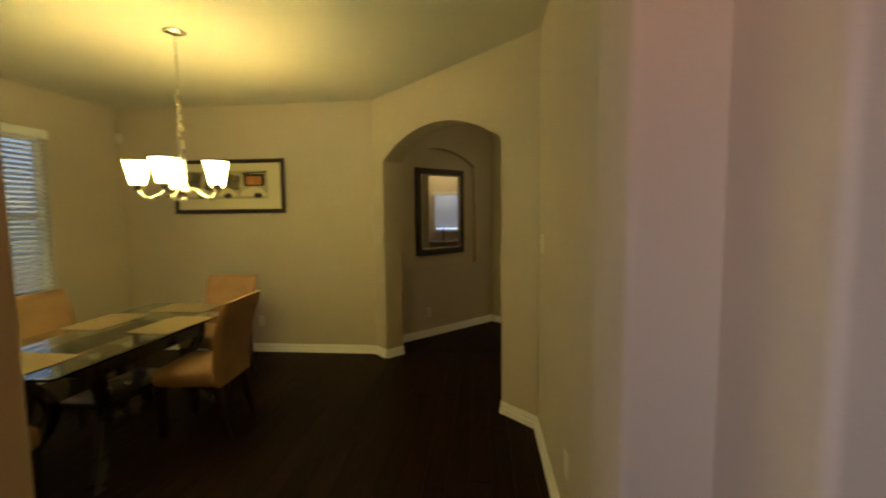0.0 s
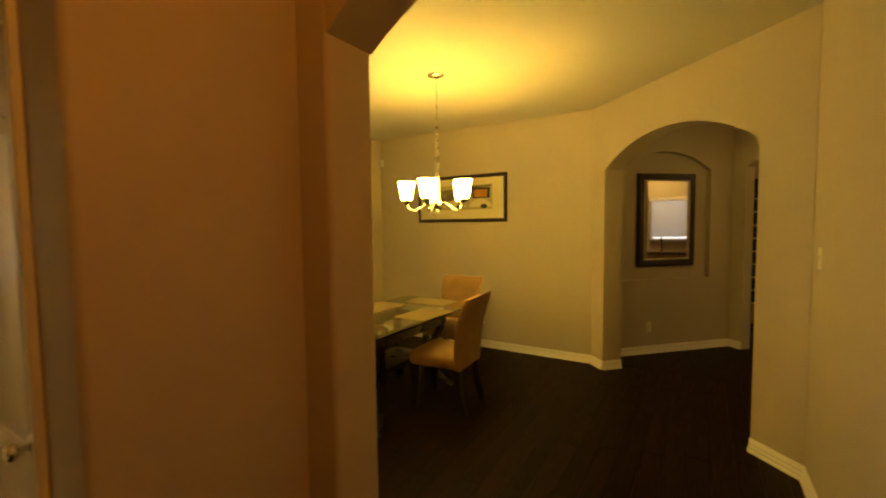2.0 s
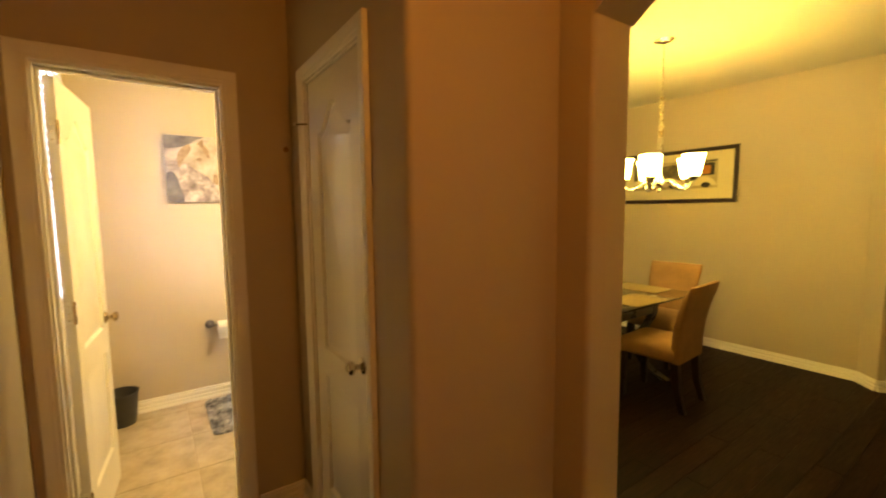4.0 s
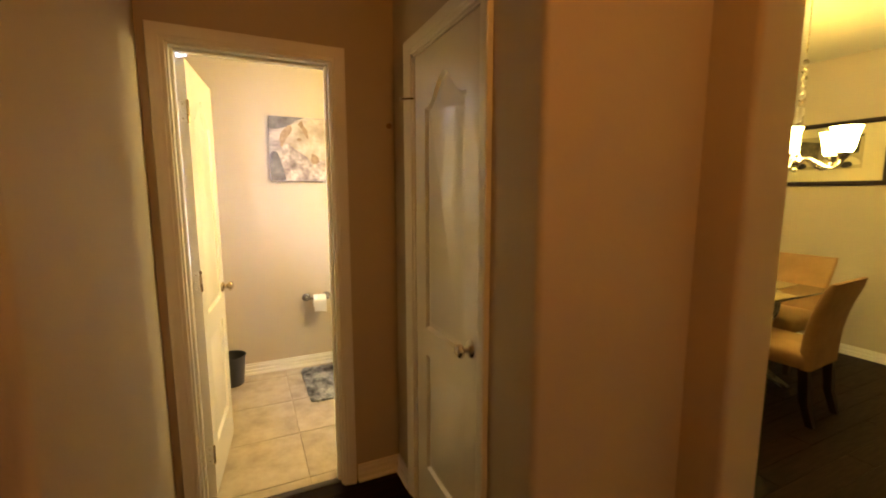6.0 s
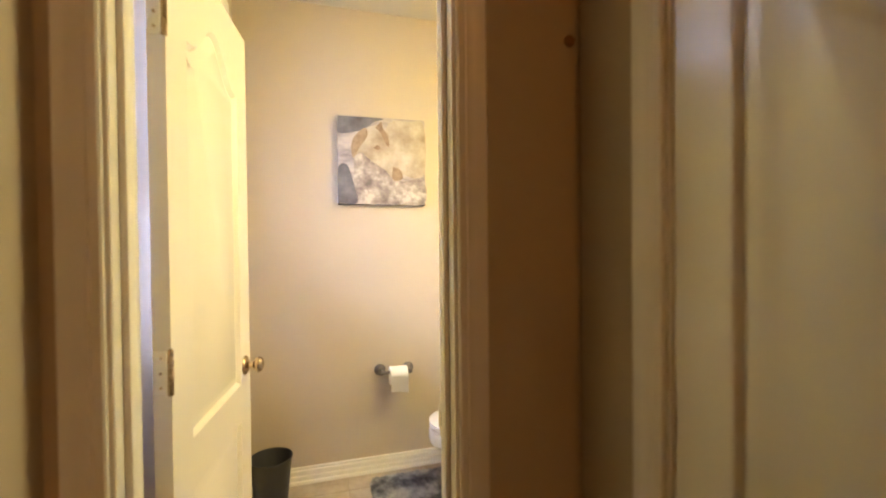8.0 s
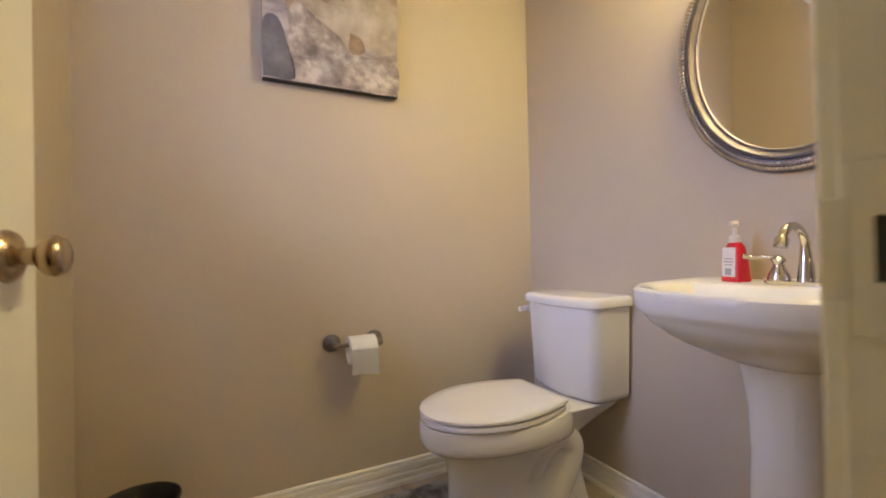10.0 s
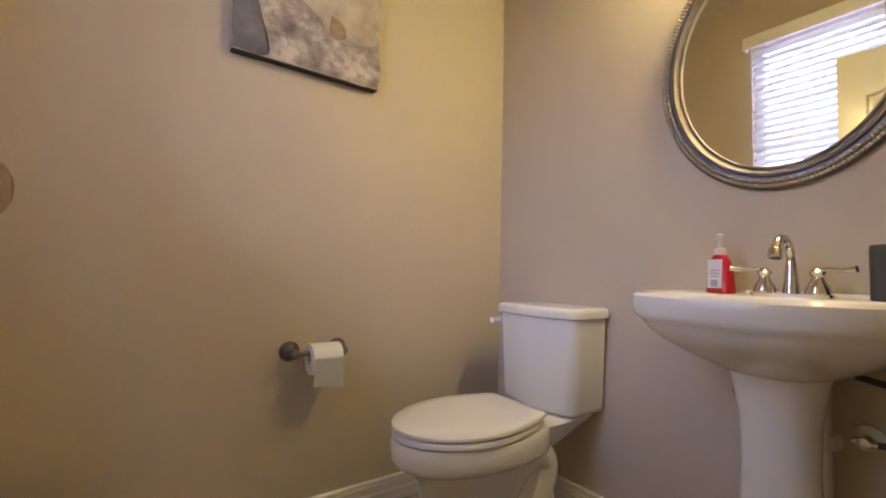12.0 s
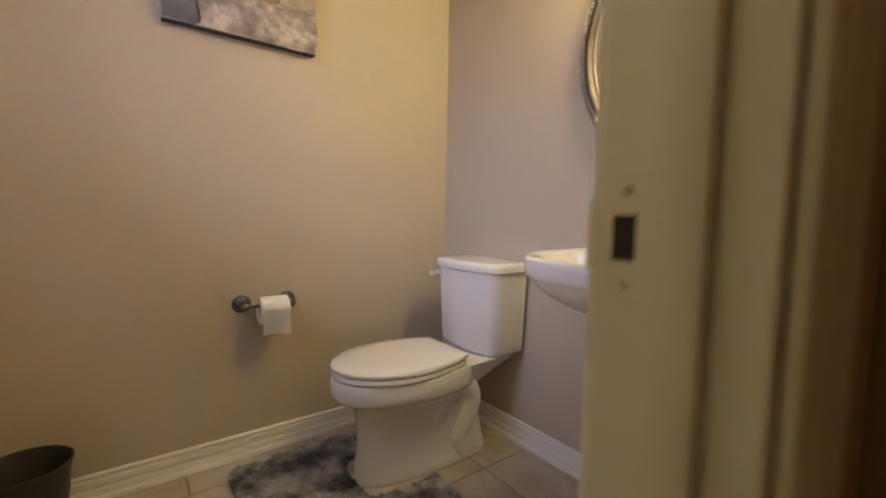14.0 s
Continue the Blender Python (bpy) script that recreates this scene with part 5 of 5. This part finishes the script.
blob([(-0.25, -0.245), (-0.25, -0.05), (-0.20, -0.03), (-0.165, -0.13), (-0.145, -0.24)], 0.0363, DUSK, "print_shade")

tp = holder("paper_holder", pose(-3.69, 0.073, 0.596, 0, 0, 90), "pewter toilet paper holder on the wall", "paper holder")
for s in (-1, 1):
    rot = Matrix.Translation((s * 0.083, 0, 0)) @ Matrix.Rotation(radians(90), 4, "X")
    ps = part("post", lathe([(0.010, 0.0), (0.010, 0.055), (0.014, 0.06), (0.014, 0.078), (0.008, 0.084), (0, 0.085)], 18, rot), PEWTER, tp)
    part("rose", lathe([(0.033, 0.0), (0.034, 0.005), (0.030, 0.008), (0.028, 0.007), (0.024, 0.012), (0.020, 0.016), (0.012, 0.020), (0.010, 0.020)], 22, rot), PEWTER, ps)
part("bar", tube([(-0.083, -0.07, 0), (0.083, -0.07, 0)], 0.008, 12), PEWTER, tp)
roll = holder("toilet_roll", pose(-3.69 + 0.07, 0.088, 0.588 - 0.012, 0, 0, 90), "white toilet paper roll with a loose end", "toilet roll")
part("roll", lathe([(0.020, -0.05), (0.050, -0.05), (0.0515, -0.047), (0.0515, 0.047), (0.050, 0.05), (0.020, 0.05), (0.020, -0.05)], 32, Matrix.Rotation(radians(90), 4, "Y")), PAPER, roll, smooth=40)
sheet = bmesh.new()
rows = [[sheet.verts.new((-0.0495 + 0.099 * i / 8, -0.0525 - 0.004 * math.sin(j * 0.6 + i * 0.3) * (j / 8), 0.01 - 0.092 * j / 8 + (0.003 * math.sin(i * 0.55) - 0.004 * i / 8 if j == 8 else 0))) for i in range(9)] for j in range(9)]
for j in range(8):
    for i in range(8):
        sheet.faces.new((rows[j][i], rows[j][i + 1], rows[j + 1][i + 1], rows[j + 1][i]))
bmesh.ops.solidify(sheet, geom=sheet.faces[:], thickness=0.0012)
part("loose_sheet", sheet, PAPER, roll, "hanging torn sheet", smooth=60)

wb = holder("waste_bin", pose(-3.558, -0.597, 0), "small charcoal plastic waste bin beside the wall", "waste bin")
part("bin_body", lathe([(0, 0), (0.080, 0), (0.082, 0.004), (0.103, 0.220), (0.108, 0.223), (0.108, 0.231), (0.103, 0.232), (0.098, 0.219), (0.078, 0.008), (0, 0.008)], 36), BLACKPL, wb, smooth=35)


def rug_mesh():
    """Shaggy mat with a bay cut round the toilet's foot."""
    bm, n = bmesh.new(), 72
    x0, x1, y0, y1 = -3.60, -2.98, -0.09, 0.52
    grid = {}
    for i in range(n + 1):
        for j in range(n + 1):
            x, y = x0 + (x1 - x0) * i / n, y0 + (y1 - y0) * j / n
            bay = abs(x - TCX) < 0.132 - 0.03 * max(0, 0.35 - y) and y > 0.272 + 1.2 * max(0, abs(x - TCX) - 0.08) ** 1.2
            r = 0.05
            cx, cy = min(max(x, x0 + r), x1 - r), min(max(y, y0 + r), y1 - r)
            outside = math.hypot(x - cx, y - cy) > r + 0.004
            if bay or outside:
                continue
            h = 0.013 + 0.010 * noise.noise(Vector((x * 30, y * 30, 0))) + 0.009 * noise.noise(Vector((x * 75, y * 75, 3)))
            grid[i, j] = bm.verts.new((x + 0.004 * noise.noise(Vector((x * 60, y * 60, 7))), y + 0.004 * noise.noise(Vector((x * 60, y * 60, 11))), max(0.004, h)))
    for i in range(n):
        for j in range(n):
            q = [grid.get(k) for k in ((i, j), (i + 1, j), (i + 1, j + 1), (i, j + 1))]
            if all(q):
                bm.faces.new(q)
    rim_edges = [e for e in bm.edges if e.is_boundary]
    out = bmesh.ops.extrude_edge_only(bm, edges=rim_edges)
    for v in [g for g in out["geom"] if isinstance(g, bmesh.types.BMVert)]:
        v.co.z = 0.0005
    return bm


thing("bath_rug", rug_mesh(), SHAG, "grey mottled shaggy contour rug round the toilet", "rug", smooth=70)

# ---- floor boards and tiles ----


def board_mesh(w, length, h=0.013):
    return mesh_of("plank", boxed(0.0006, w - 0.0006, 0.0006, length - 0.0006, -h, 0, bevel=0.0012, seg=1), FLOORWOOD)


def boards(parent_name, x0, x1, y0, y1, w=0.127, length=1.22):
    """Boards laid along y, staggered; alike boards share a mesh."""
    floor_ob, cache, k, made = bpy.data.objects[parent_name], {}, 0, 0
    x = x0
    while x < x1 - 0.01:
        wide = min(w, x1 - x)
        y = y0 - (k * 0.47 % 1.0) * length
        while y < y1:
            a, b = max(y, y0), min(y + length, y1)
            if b - a > 0.02:
                key = round(wide, 3), round(b - a, 3)
                if key not in cache:
                    cache[key] = board_mesh(wide, b - a)
                ob = new("plank", cache[key])
                ob.location = (x, a, 0)
                ob.parent = floor_ob
                made += 1
            y += length
        x, k = x + w, k + 1
    return made


boards("floor_hall", -2.11, 0.775, -0.77, 1.06)
boards("floor_hall", -2.11, 0.905, 1.06, 4.6)
boards("floor_dining", -3.61, -2.11, 1.06, 4.5)
rest = bmesh.new()
k = 0
for x0, x1, y0, y1 in ((-0.92, 2.6, -2.6, -0.77), (0.775, 2.6, -0.77, 0.62), (-0.7, 4.3, 4.6, 6.9), (0.905, 4.3, 2.9, 4.6)):
    x = x0
    while x < x1 - 0.01:
        y = y0 - (k * 0.47 % 1.0) * 1.22
        while y < y1:
            a, b = max(y, y0), min(y + 1.22, y1)
            if b - a > 0.02:
                box(rest, x + 0.0006, min(x + 0.127, x1) - 0.0006, a + 0.0006, b - 0.0006, -0.013, 0)
            y += 1.22
        x, k = x + 0.127, k + 1
tagged(part("plank_rest", rest, FLOORWOOD, bpy.data.objects["floor_hall"], smooth=None), kind="stuff")

tile_me = {}
TS = 0.452
for i in range(5):
    for j in range(6):
        x0, y0 = BX0 - 0.30 + i * TS, BY0 - 0.34 + j * TS
        a0, a1, b0, b1 = max(x0, BX0), min(x0 + TS, -2.09), max(y0, BY0), min(y0 + TS, BY1)
        if a1 - a0 < 0.02 or b1 - b0 < 0.02 or (a0 > -2.18 and (b1 < DY0 or b0 > DY1)):
            continue
        key = round(a1 - a0, 3), round(b1 - b0, 3)
        if key not in tile_me:
            tile_me[key] = mesh_of("tile", boxed(0.002, key[0] - 0.002, 0.002, key[1] - 0.002, -0.006, 0, bevel=0.0015, seg=1), TILE)
        t = new("tile", tile_me[key])
        t.location = (a0, b0, 0)
        t.parent = bpy.data.objects["floor_bath"]
